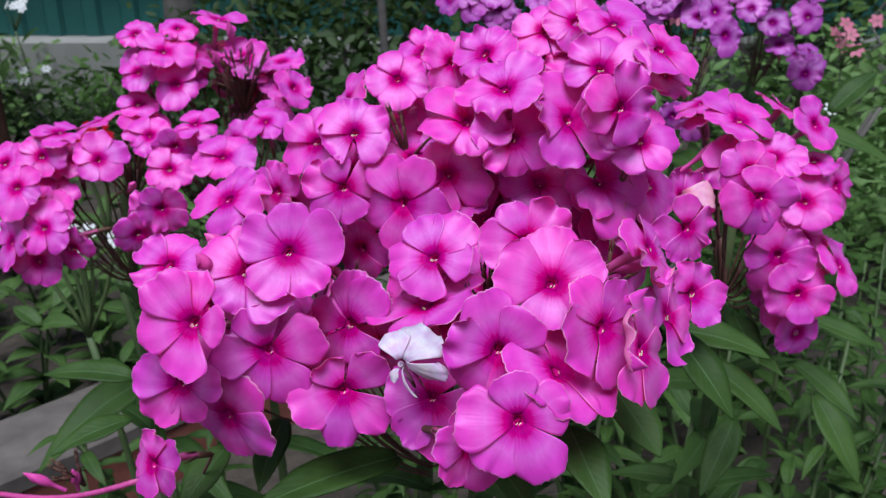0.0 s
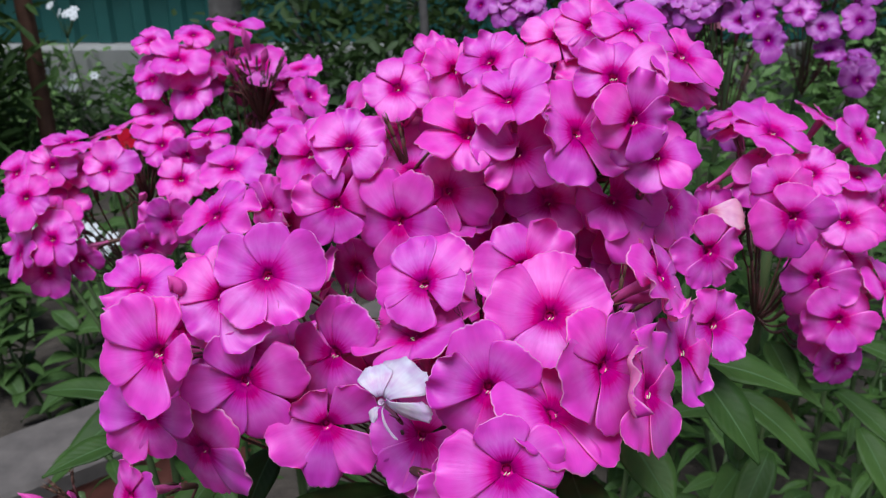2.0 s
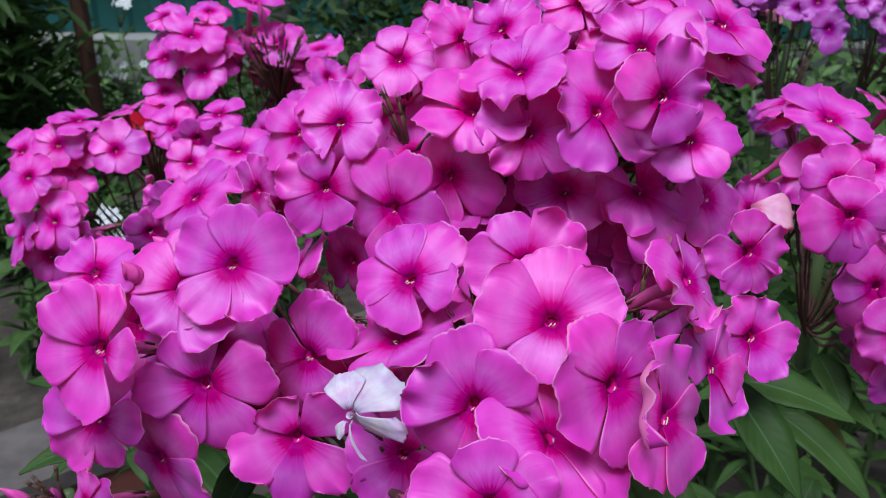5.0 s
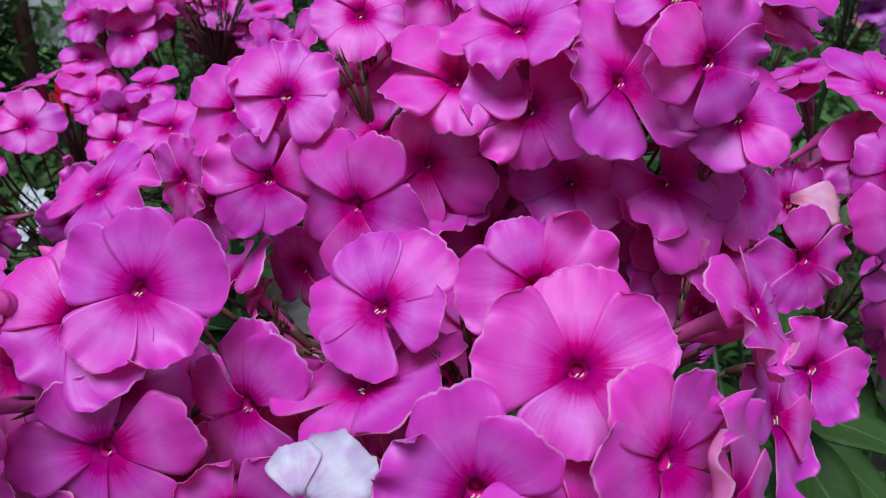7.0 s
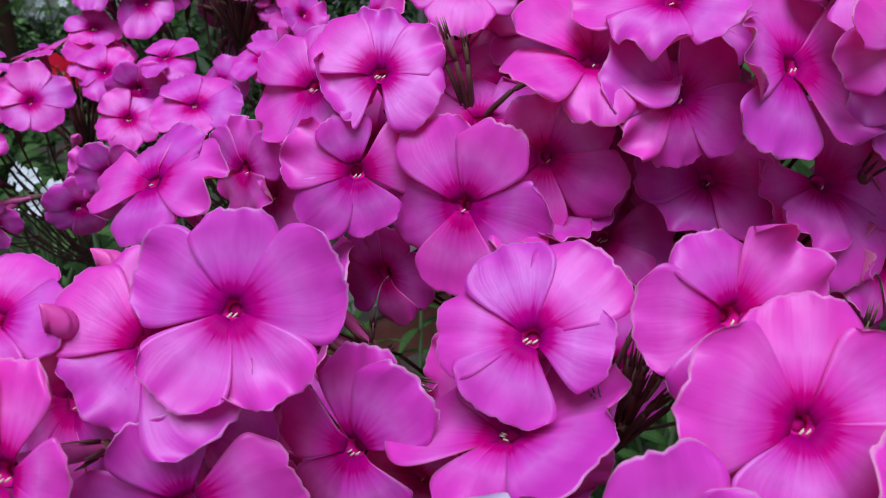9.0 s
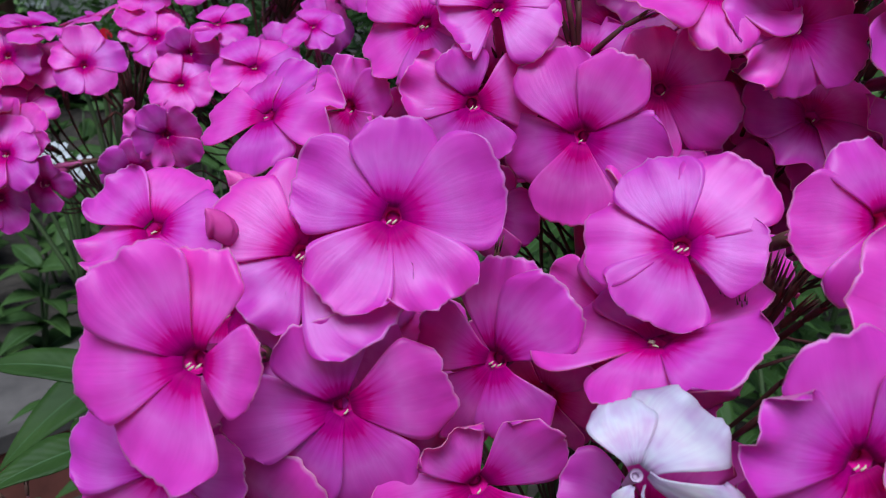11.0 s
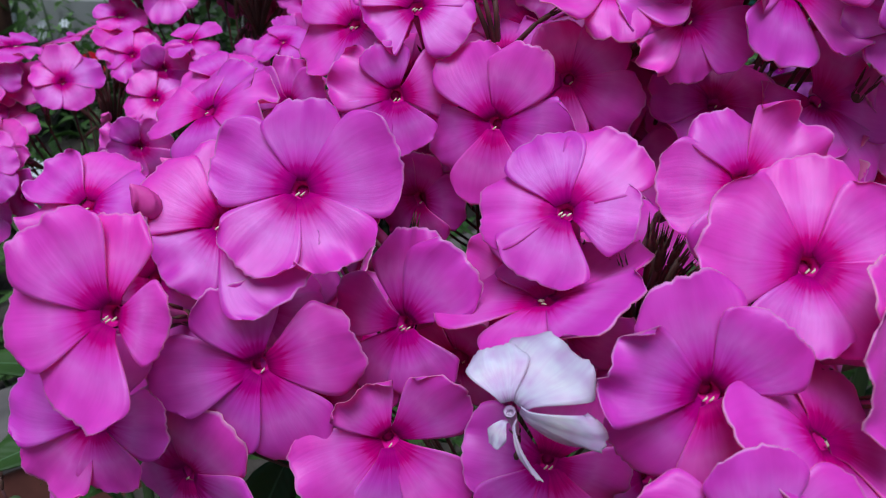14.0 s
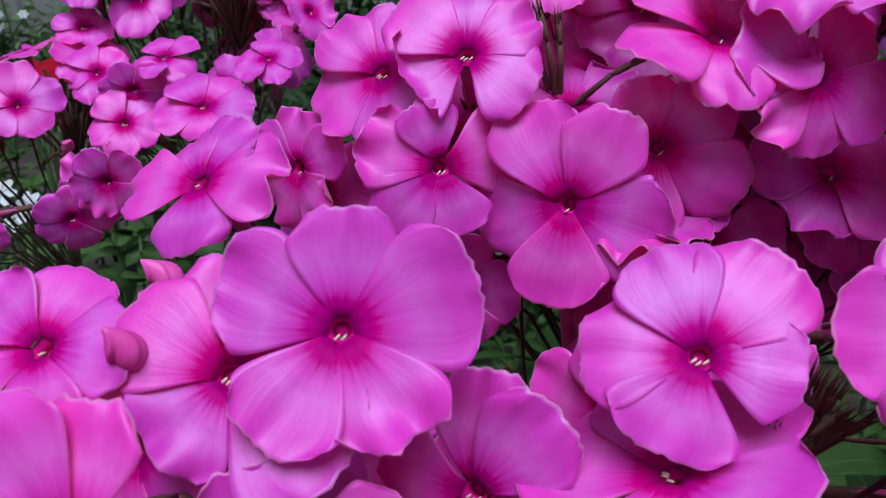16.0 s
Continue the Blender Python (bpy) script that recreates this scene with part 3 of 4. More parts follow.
shrub((1.05, 1.75), (0.42, 0.40, 0.36), 1800, 0.045, PALE_LEAF, "pale green leafy plant on the far bed", 18, category="plant")
shrub((1.55, 2.4), (0.55, 0.40, 0.45), 1800, 0.05, PALE_LEAF, "pale green leafy plant by the lawn", 19, category="plant")
shrub((0.15, 1.15), (0.25, 0.22, 0.34), 1200, 0.045, LEAF, "green leafy plant behind the flower heads", 20, category="plant")
for k, (x, y, h) in enumerate([(-3.2, 2.9, 0.40), (-2.4, 3.0, 0.30), (-1.75, 3.0, 0.27), (-1.2, 3.02, 0.24), (1.3, 3.1, 0.7), (2.2, 3.0, 0.6), (3.1, 3.0, 0.6), (0.2, 2.4, 0.4), (0.9, 2.35, 0.5)]):
    shrub((x, y), (0.45, 0.2, h), 1100, 0.05, (LEAF, DARK_LEAF, PALE_LEAF)[k % 3], "leafy border plant growing along the fence", 200 + k, category="plant")
for k, (x, y, h) in enumerate([(-1.5, 2.42, 0.37), (-1.05, 2.40, 0.37), (-0.78, 2.3, 0.38), (-1.95, 2.45, 0.38)]):
    shrub((x, y), (0.26, 0.14, h), 900, 0.04, (LEAF, DARK_LEAF)[k % 2], "low green border plant before the plinth", 240 + k, category="plant")
shrub((-2.3, 2.6), (0.5, 0.4, 0.55), 1600, 0.06, DARK_LEAF, GREEN + " by the fence corner", 21)
shrub((-1.5, 1.25), (0.3, 0.25, 0.2), 900, 0.05, LEAF, "low green leafy plant in the bed", 22, category="plant")


def garden_plant(at, height, stems, pool, size, seed, label, pairs=5):
    """A young leafy plant: short upright stems with opposite leaves."""
    r = random.Random(seed)
    ob = thing("garden_plant", (at[0], at[1], at[2] if len(at) > 2 else 0.03), label, "plant", "leafy plants in the bed")
    for k in range(stems):
        a = r.uniform(0, 6.28)
        base = Vector((0.02 * math.cos(a), 0.02 * math.sin(a), -0.02))
        top = Vector((0.10 * height / 0.2 * math.cos(a) * r.random(), 0.10 * height / 0.2 * math.sin(a) * r.random(), height * r.uniform(0.75, 1.05)))
        part("stem", tube_mesh("stem", bent(base, top, (0, 0, 0.005), 5), [0.003, 0.0028, 0.0026, 0.0024, 0.002, 0.0015], STEM, 6), ob)
        leafy_stem(ob, base, top, pairs, size, pool, r, r.uniform(0, 180), 0.25)
    return ob


BED = "young green leafy plant in dark soil"
for k, (x, y, h, s) in enumerate([(-0.60, 1.02, 0.15, 3), (-0.50, 1.12, 0.20, 4), (-0.76, 1.14, 0.18, 4), (-0.86, 1.32, 0.18, 4), (-1.00, 1.48, 0.14, 3), (-0.66, 1.28, 0.22, 4), (-0.46, 1.32, 0.24, 4), (-1.10, 1.24, 0.20, 4), (-0.40, 1.08, 0.26, 3), (-0.75, 1.50, 0.22, 4), (-0.35, 1.22, 0.27, 4), (-0.92, 1.10, 0.14, 3), (-0.58, 1.42, 0.24, 4), (-1.2, 1.45, 0.2, 4), (-0.9, 1.6, 0.22, 4)]):
    garden_plant((x, y, 0.06), h, s, YOUNG, 0.85, 40 + k, BED, 4)
SIDE = "tall green phlox shoots without flowers"
for k, (x, y, h, s) in enumerate([(0.30, 0.55, 0.44, 3), (0.42, 0.62, 0.40, 3), (0.24, 0.46, 0.46, 3), (0.52, 0.85, 0.40, 3), (0.38, 0.85, 0.42, 3), (0.62, 1.05, 0.34, 3), (0.20, 0.70, 0.40, 3), (0.10, 0.58, 0.42, 3), (0.48, 1.1, 0.30, 3), (-0.06, 0.60, 0.40, 2), (-0.05, 0.85, 0.34, 3), (-0.25, 0.75, 0.36, 3), (0.34, 0.46, 0.34, 3), (0.28, 0.68, 0.36, 3), (0.46, 0.74, 0.30, 3), (0.14, 0.48, 0.40, 3)]):
    garden_plant((x, y, 0.0), h, s, LEAVES, 0.55, 70 + k, SIDE, 12)


def small_flowers(at, count, spread, size, mat, label, seed, name="flower_cluster", petals=6):
    """A loose cluster of small flowers on thin stems."""
    r = random.Random(seed)
    ob = thing(name, (at[0], at[1], 0.0), label, "flower")
    part("stem", tube_mesh("stem", bent((0.02, 0.02, -0.02), (0, 0, at[2] - 0.09), (0.01, 0, 0), 5), [0.003] * 6, STEM, 6), ob)
    for k in range(count):
        p = Vector((r.gauss(0, spread), r.gauss(0, spread * 0.6), at[2] + r.gauss(0, spread * 0.4)))
        part("stem", tube_mesh("stem", bent((0, 0, at[2] - 0.09), p, (0.004, 0, 0), 4), [0.002, 0.0018, 0.0016, 0.0014, 0.0012], STEM, 5), ob)
        verts, faces = [], []
        for i in range(petals):
            a = 2 * math.pi * i / petals
            c, s = math.cos(a), math.sin(a)
            o = len(verts)
            for x, y, z in ((0.05, 0, 0), (0.6, 0.32, 0.12), (1.0, 0.15, 0.02), (1.0, -0.15, 0.04), (0.6, -0.32, 0.10), (0.6, 0, 0.02)):
                verts.append((size * (x * c - y * s), size * (x * s + y * c), size * z))
            faces += [(o, o + 5, o + 1), (o + 1, o + 5, o + 2), (o + 2, o + 5, o + 3), (o + 3, o + 5, o + 4), (o + 4, o + 5, o)]
        part("flower", mesh("flower", verts, faces, [mat]), ob, aim(p, (r.gauss(0, 0.4), -0.7, 0.6)))
    return ob


small_flowers((-0.27, 0.62, 0.585), 3, 0.016, 0.014, RED_PETAL, "small bright red flowers behind the phlox", 90)
small_flowers((-0.285, 0.59, 0.515), 7, 0.02, 0.009, WHITE_PETAL, "small white flowers among dark leaves", 91)
small_flowers((-1.16, 2.3, 0.35), 9, 0.06, 0.013, WHITE_PETAL, "white flowers by the concrete plinth", 92)
small_flowers((-1.44, 2.85, 0.47), 6, 0.045, 0.017, WHITE_PETAL, "white flower head in front of the teal fence", 93)
small_flowers((0.98, 2.05, 0.48), 8, 0.06, 0.02, ROSE_PETAL, "small rose-pink flowers in the far bed", 94)
small_flowers((0.27, 1.04, 0.63), 3, 0.02, 0.014, ROSE_PETAL, "small rose-pink flowers behind the phlox", 95)
small_flowers((0.43, 0.89, 0.545), 1, 0.004, 0.008, WHITE_PETAL, "small white flower among green leaves", 96)

# ---- phlox ----
PINK_LABEL = "phlox with a dense head of bright pink, magenta-eyed flowers"
front_head = phlox((-0.005, 0.30, 0.0), (-0.005, 0.275, 0.605), PINK_LABEL)
upper_head = phlox((0.03, 0.36, 0.0), (0.018, 0.30, 0.645), PINK_LABEL)
side_head = phlox((0.16, 0.42, 0.0), (0.14, 0.375, 0.625), PINK_LABEL)
low_head = phlox((-0.19, 0.48, 0.0), (-0.185, 0.455, 0.60), "phlox with a half-open pink flower head and brown calyces")
tall_head = phlox((-0.12, 0.53, 0.0), (-0.125, 0.49, 0.612), "tall phlox with a long pink flower head and dark buds")
PURPLE_LABEL = "phlox with a head of violet-purple flowers"
far_head = phlox((0.20, 0.72, 0.0), (0.20, 0.68, 0.64), PURPLE_LABEL + " above green leaves", PURPLE, PURPLE_BACK)
far_head_b = phlox((0.36, 0.98, 0.0), (0.35, 0.93, 0.63), PURPLE_LABEL + " above a green bush", PURPLE, PURPLE_BACK)
far_head_c = phlox((0.44, 1.02, 0.0), (0.425, 0.98, 0.56), "small violet-purple phlox head on a bent stem", PURPLE, PURPLE_BACK)
far_head_d = phlox((0.05, 0.76, 0.0), (0.06, 0.71, 0.64), PURPLE_LABEL + " behind the pink ones", PURPLE, PURPLE_BACK)
far_head_e = phlox((0.15, 0.78, 0.0), (0.15, 0.71, 0.65), PURPLE_LABEL + " in the back row", PURPLE, PURPLE_BACK)
low_spray = phlox((-0.17, 0.36, 0.0), (-0.168, 0.315, 0.50), "small phlox side shoot with a few pink flowers and buds")

bloom(front_head, (-0.0436, 0.2155, 0.6520), (-0.01, -0.87, 0.49), (-121, 15.3, -55, 15.5, 21, 16.6, 89, 14.2, 158, 15.9), curl=0, wide=0.95)
bloom(front_head, (0.0291, 0.2001, 0.6493), (0.02, -0.85, 0.53), (-105, 13.0, -36, 15.3, 29, 15.6, 89, 16.0, 165, 16.1))
bloom(front_head, (0.0230, 0.2140, 0.6559), (0.30, -0.85, 0.43), (35, 15.1, 101, 11.9, 177, 13.2, 250, 13.4, 322, 13.4))
bloom(front_head, (0.0144, 0.1881, 0.6358), (0.00, -0.98, 0.22), (-131, 15.2, -62, 14.4, 47, 13.5, 107, 16.2, 165, 15.0))
bloom(front_head, (-0.0275, 0.2169, 0.6283), (-0.42, -0.87, 0.25), (-116, 18.1, -57, 13.4, 56, 16.7, 96, 16.6, 171, 13.8), wide=0.82)
bloom(front_head, (-0.0494, 0.2064, 0.6255), (0.20, -0.94, 0.28), (-176, 17.6, -124, 17.8, -65, 18.2, 12, 16.4, 108, 14.5), wide=0.84)
bloom(front_head, (-0.0653, 0.1925, 0.6413), (-0.22, -0.90, 0.38), (-169, 16.0, -104, 14.7, -3, 8.7, 98, 14.0, 136, 16.3), wide=1.08, over=(0,))
bloom(front_head, (-0.0785, 0.2173, 0.6474), (-0.25, -0.55, 0.80), (-134, 11.5, -58, 11.7, 18, 11.7, 95, 11.3, 160, 11.8))
bloom(front_head, (-0.0728, 0.1987, 0.6195), (-0.03, -0.94, 0.33), (-129, 14.8, -73, 12.2, 0, 11.7, 84, 13.4, 167, 14.7), wide=0.92)
bloom(front_head, (-0.0627, 0.2056, 0.6045), (-0.41, -0.91, -0.09), (-155, 15.6, -85, 15.1, -17, 17.5, 56, 16.1, 130, 16.1))
bloom(front_head, (-0.0289, 0.2075, 0.6118), (0.26, -0.94, 0.24), (-160, 16.6, -97, 17.4, -48, 17.5, 36, 15.1, 121, 13.0), roll=(4,), wide=0.86)
bloom(front_head, (-0.0031, 0.2049, 0.6107), (-0.06, -0.95, 0.29), (-185, 14.2, -124, 15.7, -72, 19.6, -19, 13.3, 77, 15.7))
bloom(front_head, (0.0186, 0.1730, 0.6243), (0.00, -0.90, 0.44), (-119, 14.9, -61, 16.5, 20, 13.9, 99, 12.3, 177, 15.9))
bloom(front_head, (0.0072, 0.1824, 0.6102), (0.54, -0.82, 0.20), (-136, 11.9, -69, 13.8, 7, 12.4, 85, 12.4, 162, 11.5))
bloom(front_head, (-0.0027, 0.2160, 0.6500), (-0.24, -0.76, 0.60), (-172, 14.0, -105, 12.3, 1, 11.6, 62, 15.6, 120, 14.1))
bloom(front_head, (-0.0050, 0.2118, 0.6367), (-0.36, -0.04, 0.93), (-128, 17.8, -35, 14.0, 37, 16.3, 115, 18.8, 173, 16.2))
bloom(front_head, (0.0414, 0.1911, 0.6406), (0.59, -0.72, 0.35), (-179, 15.7, -82, 15.3, 4, 14.9, 41, 14.8, 111, 15.2), roll=(2,))
bloom(front_head, (0.0295, 0.1868, 0.6306), (0.47, -0.30, 0.83), (-123, 15.2, -62, 18.2, 17, 15.9, 74, 13.2, 155, 15.6))
bloom(front_head, (0.0518, 0.1896, 0.6346), (0.75, -0.56, 0.34), (-137, 14.1, -83, 16.1, -24, 16.7, 46, 17.3, 138, 13.2), roll=(4,))
bloom(front_head, (0.0656, 0.2167, 0.6312), (0.72, -0.49, 0.49), (-89, 14.8, -42, 12.1, 8, 14.7, 72, 14.6, 139, 11.8))
bloom(front_head, (-0.0563, 0.2155, 0.6457), (0.08, -0.78, 0.62), (-134, 12.7, -41, 17.1, 22, 14.7, 86, 14.7, 150, 14.7), wide=1.05, over=(1,))
bloom(front_head, (-0.0180, 0.2236, 0.6181), (-0.44, -0.86, -0.25), (-129, 11.5, -71, 11.5, 0, 11.5, 72, 11.5, 151, 11.5))
bloom(front_head, (-0.0286, 0.2688, 0.6316), (-0.51, -0.86, 0.01), (-149, 11.5, -63, 11.5, 7, 12.7, 82, 11.5, 130, 11.5))
bloom(upper_head, (-0.0130, 0.2548, 0.6531), (-0.40, -0.89, 0.23), (-155, 16.3, -89, 16.6, -11, 16.8, 67, 17.0, 124, 17.2), wide=0.92)
bloom(upper_head, (-0.0327, 0.2600, 0.6567), (0.18, -0.96, 0.23), (-136, 14.1, -74, 11.8, 16, 13.0, 106, 11.2, 160, 15.1))
bloom(upper_head, (-0.0293, 0.2665, 0.6735), (-0.12, -0.79, 0.60), (-149, 12.6, -29, 12.7, 36, 13.6, 100, 14.1, 150, 14.8), roll=(0,))
bloom(upper_head, (-0.0433, 0.2752, 0.6682), (-0.45, -0.74, 0.50), (-136, 14.2, -57, 13.8, 21, 13.8, 101, 13.2, 156, 13.9))
bloom(upper_head, (-0.0153, 0.2833, 0.6883), (-0.01, -0.69, 0.73), (-175, 11.5, -90, 13.1, -16, 11.5, 47, 11.5, 114, 11.5))
bloom(upper_head, (0.0195, 0.2592, 0.6894), (-0.22, -0.54, 0.81), (-171, 16.3, -103, 12.4, -12, 12.1, 69, 16.3, 126, 13.0))
bloom(upper_head, (0.0223, 0.2570, 0.6739), (0.27, -0.90, 0.33), (-146, 13.3, -89, 12.2, -26, 14.9, 39, 14.1, 151, 14.5))
bloom(upper_head, (0.0392, 0.2545, 0.6806), (0.37, -0.73, 0.58), (-119, 16.3, -46, 18.2, 6, 15.5, 85, 17.4, 170, 13.7), roll=(4,))
bloom(upper_head, (0.0538, 0.2472, 0.6860), (0.29, -0.94, 0.15), (-161, 11.5, -65, 11.5, 8, 11.5, 69, 15.2, 146, 13.3))
bloom(upper_head, (0.0519, 0.2627, 0.6580), (0.23, -0.72, 0.65), (-168, 14.3, -120, 14.6, -79, 19.6, -17, 17.0, 41, 19.6), roll=(0,))
bloom(upper_head, (0.0718, 0.2736, 0.6530), (0.72, -0.50, 0.49), (-153, 16.7, -89, 15.5, -26, 16.0, 51, 16.1, 129, 16.1))
bloom(upper_head, (0.0013, 0.2604, 0.6611), (-0.19, -0.96, 0.21), (-96, 14.0, -23, 15.8, 44, 13.6, 111, 11.7, 187, 13.6), wide=0.90)
bloom(upper_head, (0.0076, 0.2593, 0.6788), (0.12, -0.48, 0.87), (-167, 15.6, -96, 13.1, -24, 15.3, 46, 15.3, 118, 17.1))
bloom(upper_head, (0.0619, 0.2529, 0.6744), (0.11, -0.66, 0.74), (-127, 11.5, -60, 12.0, 8, 14.1, 70, 15.0, 151, 13.2))
bloom(upper_head, (0.0492, 0.2598, 0.6957), (-0.05, -0.78, 0.63), (-79, 13.5, 13, 15.8, 67, 13.0, 127, 13.6, 188, 11.7))
bloom(upper_head, (0.0560, 0.2795, 0.7071), (0.11, -0.43, 0.90), (-114, 11.5, -42, 11.5, 40, 13.5, 109, 11.5, 169, 12.3))
bloom(upper_head, (0.0696, 0.2678, 0.7005), (0.42, -0.50, 0.75), (-144, 13.1, -66, 13.9, -14, 11.5, 45, 12.1, 122, 11.5))
bloom(upper_head, (0.0726, 0.2730, 0.6920), (0.46, -0.52, 0.72), (-173, 15.0, -128, 11.5, -73, 11.5, -7, 12.1, 89, 12.5))
bloom(upper_head, (0.0138, 0.2756, 0.6980), (-0.32, -0.61, 0.73), (-98, 11.5, 6, 11.5, 70, 11.9, 133, 12.7, 183, 11.5), roll=(3,))
bloom(upper_head, (-0.0074, 0.3051, 0.6941), (-0.29, -0.61, 0.74), (-104, 11.5, -20, 11.5, 42, 11.5, 105, 11.5, 174, 11.5))
bloom(upper_head, (0.0349, 0.2887, 0.7036), (-0.15, -0.73, 0.66), (-118, 11.5, -21, 11.5, 51, 11.5, 109, 11.5, 170, 11.5), roll=(1,))
bloom(upper_head, (0.0031, 0.2827, 0.6941), (0.40, -0.78, 0.48), (-128, 11.5, -46, 11.5, 33, 11.5, 93, 11.5, 160, 11.5))
bloom(upper_head, (0.0452, 0.2879, 0.7065), (0.13, -0.75, 0.64), (-174, 11.5, -109, 11.5, -37, 11.5, 41, 11.5, 115, 11.5))
bloom(upper_head, (0.0327, 0.2670, 0.6560), (0.05, -0.69, 0.72), (-116, 14.2, -50, 14.2, 17, 14.2, 94, 14.2, 170, 14.2), roll=(0,))
bloom(upper_head, (0.0150, 0.2699, 0.6418), (-0.11, -0.85, 0.51), (-179, 14.2, -112, 14.2, -49, 14.2, 7, 14.2, 112, 14.2))
bloom(upper_head, (0.0428, 0.2747, 0.6484), (0.14, -0.89, 0.43), (-135, 14.2, -63, 14.2, 0, 14.2, 70, 14.2, 156, 14.2))
bloom(upper_head, (0.0801, 0.2539, 0.6447), (0.42, -0.88, 0.23), (-178, 12.5, -120, 12.1, -59, 12.2, -1, 12.8, 87, 11.5))
bloom(upper_head, (0.0789, 0.2368, 0.6291), (0.41, -0.81, 0.42), (-148, 11.5, -81, 11.5, -18, 12.9, 46, 11.5, 120, 11.5))
bloom(upper_head, (0.0572, 0.2117, 0.6547), (0.72, -0.43, 0.55), (-170, 13.3, -99, 12.1, -28, 11.8, 27, 11.5, 133, 11.9))
bloom(upper_head, (0.0650, 0.2609, 0.6430), (0.63, -0.59, 0.51), (-149, 12.1, -76, 11.5, -21, 12.5, 60, 11.9, 143, 11.5), roll=(4,))
bloom(side_head, (0.1128, 0.3097, 0.6678), (0.17, -0.41, 0.90), (-127, 12.9, -36, 13.4, 35, 16.8, 106, 18.0, 156, 13.6))
bloom(side_head, (0.1598, 0.3450, 0.6229), (-0.01, -0.79, 0.61), (-145, 12.6, -66, 14.1, -8, 16.8, 59, 16.7, 128, 13.3))
bloom(side_head, (0.1487, 0.3386, 0.5999), (-0.07, -0.99, 0.13), (-102, 18.3, -13, 17.8, 42, 15.7, 117, 17.4, 182, 14.5))
bloom(side_head, (0.1578, 0.3326, 0.5842), (-0.12, -0.94, 0.32), (-155, 15.6, -84, 13.9, -15, 15.7, 61, 15.9, 133, 15.2))
bloom(side_head, (0.1112, 0.2886, 0.6540), (0.16, -0.96, 0.22), (-133, 11.5, -56, 11.5, 12, 11.5, 82, 11.5, 154, 11.5))
bloom(side_head, (0.1141, 0.2822, 0.6460), (0.08, -0.99, 0.15), (-164, 14.4, -91, 14.6, -46, 11.5, 10, 14.2, 87, 11.5))
bloom(side_head, (0.1236, 0.2982, 0.6562), (-0.19, -0.46, 0.87), (-107, 11.5, -43, 11.5, 15, 12.1, 73, 11.5, 144, 11.5))
bloom(side_head, (0.1662, 0.3577, 0.6381), (0.03, -0.32, 0.95), (-128, 11.5, -51, 11.5, 27, 11.5, 94, 11.5, 162, 11.5))
bloom(side_head, (0.1792, 0.3591, 0.6257), (0.55, -0.78, 0.29), (-114, 11.5, -53, 14.8, -8, 13.2, 64, 12.8, 138, 11.5))
bloom(side_head, (0.1625, 0.3367, 0.5623), (0.21, -0.97, 0.07), (-149, 11.5, -68, 11.5, 11, 11.5, 86, 11.5, 151, 11.5))
bloom(side_head, (0.1777, 0.3401, 0.5947), (0.61, -0.49, 0.62), (-113, 14.7, -52, 17.1, 14, 19.6, 70, 15.0, 140, 13.8))
bloom(side_head, (0.1641, 0.3510, 0.6040), (0.09, -0.65, 0.76), (-177, 11.5, -105, 11.5, -39, 11.5, 30, 11.5, 110, 11.5))
bloom(low_head, (-0.1828, 0.4234, 0.6199), (0.24, -0.75, 0.62), (-135, 12.6, -50, 13.5, 23, 16.6, 91, 16.4, 154, 13.8))
bloom(low_head, (-0.2127, 0.4237, 0.6218), (0.11, -0.85, 0.51), (-90, 11.7, -5, 13.0, 67, 14.3, 131, 13.7, 185, 14.3))
bloom(low_head, (-0.2182, 0.4034, 0.6110), (-0.08, -0.78, 0.63), (-159, 16.3, -86, 18.1, -22, 12.7, 48, 14.1, 130, 13.0))
bloom(low_head, (-0.2053, 0.3975, 0.5910), (-0.04, -0.79, 0.61), (-177, 16.4, -110, 14.7, -42, 15.4, 24, 13.0, 95, 16.3))
bloom(low_head, (-0.2125, 0.4004, 0.5715), (-0.04, -0.98, 0.20), (-120, 14.7, -61, 14.6, -2, 12.3, 80, 12.0, 170, 15.6))
bloom(low_head, (-0.1956, 0.4047, 0.5768), (-0.05, -0.99, -0.14), (-152, 12.3, -84, 11.5, 0, 11.5, 82, 13.2, 144, 12.2))
bloom(low_head, (-0.2062, 0.4343, 0.6320), (0.25, -0.09, 0.96), (-149, 15.7, -94, 12.1, 19, 12.1, 62, 16.8, 136, 14.2))
bloom(low_head, (-0.2340, 0.4261, 0.6171), (-0.30, -0.66, 0.69), (-158, 12.4, -89, 13.1, -20, 12.4, 54, 13.8, 136, 13.9))
bloom(low_head, (-0.2253, 0.4002, 0.5818), (-0.61, -0.69, 0.39), (-122, 17.7, -53, 16.7, 15, 15.9, 88, 16.7, 160, 16.4))
bloom(tall_head, (-0.1491, 0.4629, 0.6524), (-0.10, -0.80, 0.59), (-157, 14.7, -83, 15.9, -12, 12.5, 60, 13.5, 135, 14.2))
bloom(tall_head, (-0.1142, 0.4842, 0.6637), (0.34, -0.61, 0.71), (-106, 13.9, -32, 15.7, 32, 17.5, 105, 17.0, 172, 13.2))
bloom(tall_head, (-0.1551, 0.4657, 0.6700), (0.17, -0.52, 0.84), (-167, 15.7, -98, 13.6, -11, 17.1, 66, 16.5, 124, 17.2))
bloom(tall_head, (-0.1720, 0.4675, 0.6585), (-0.11, -0.72, 0.69), (-141, 11.5, -76, 12.9, 1, 11.5, 96, 11.5, 161, 11.6))
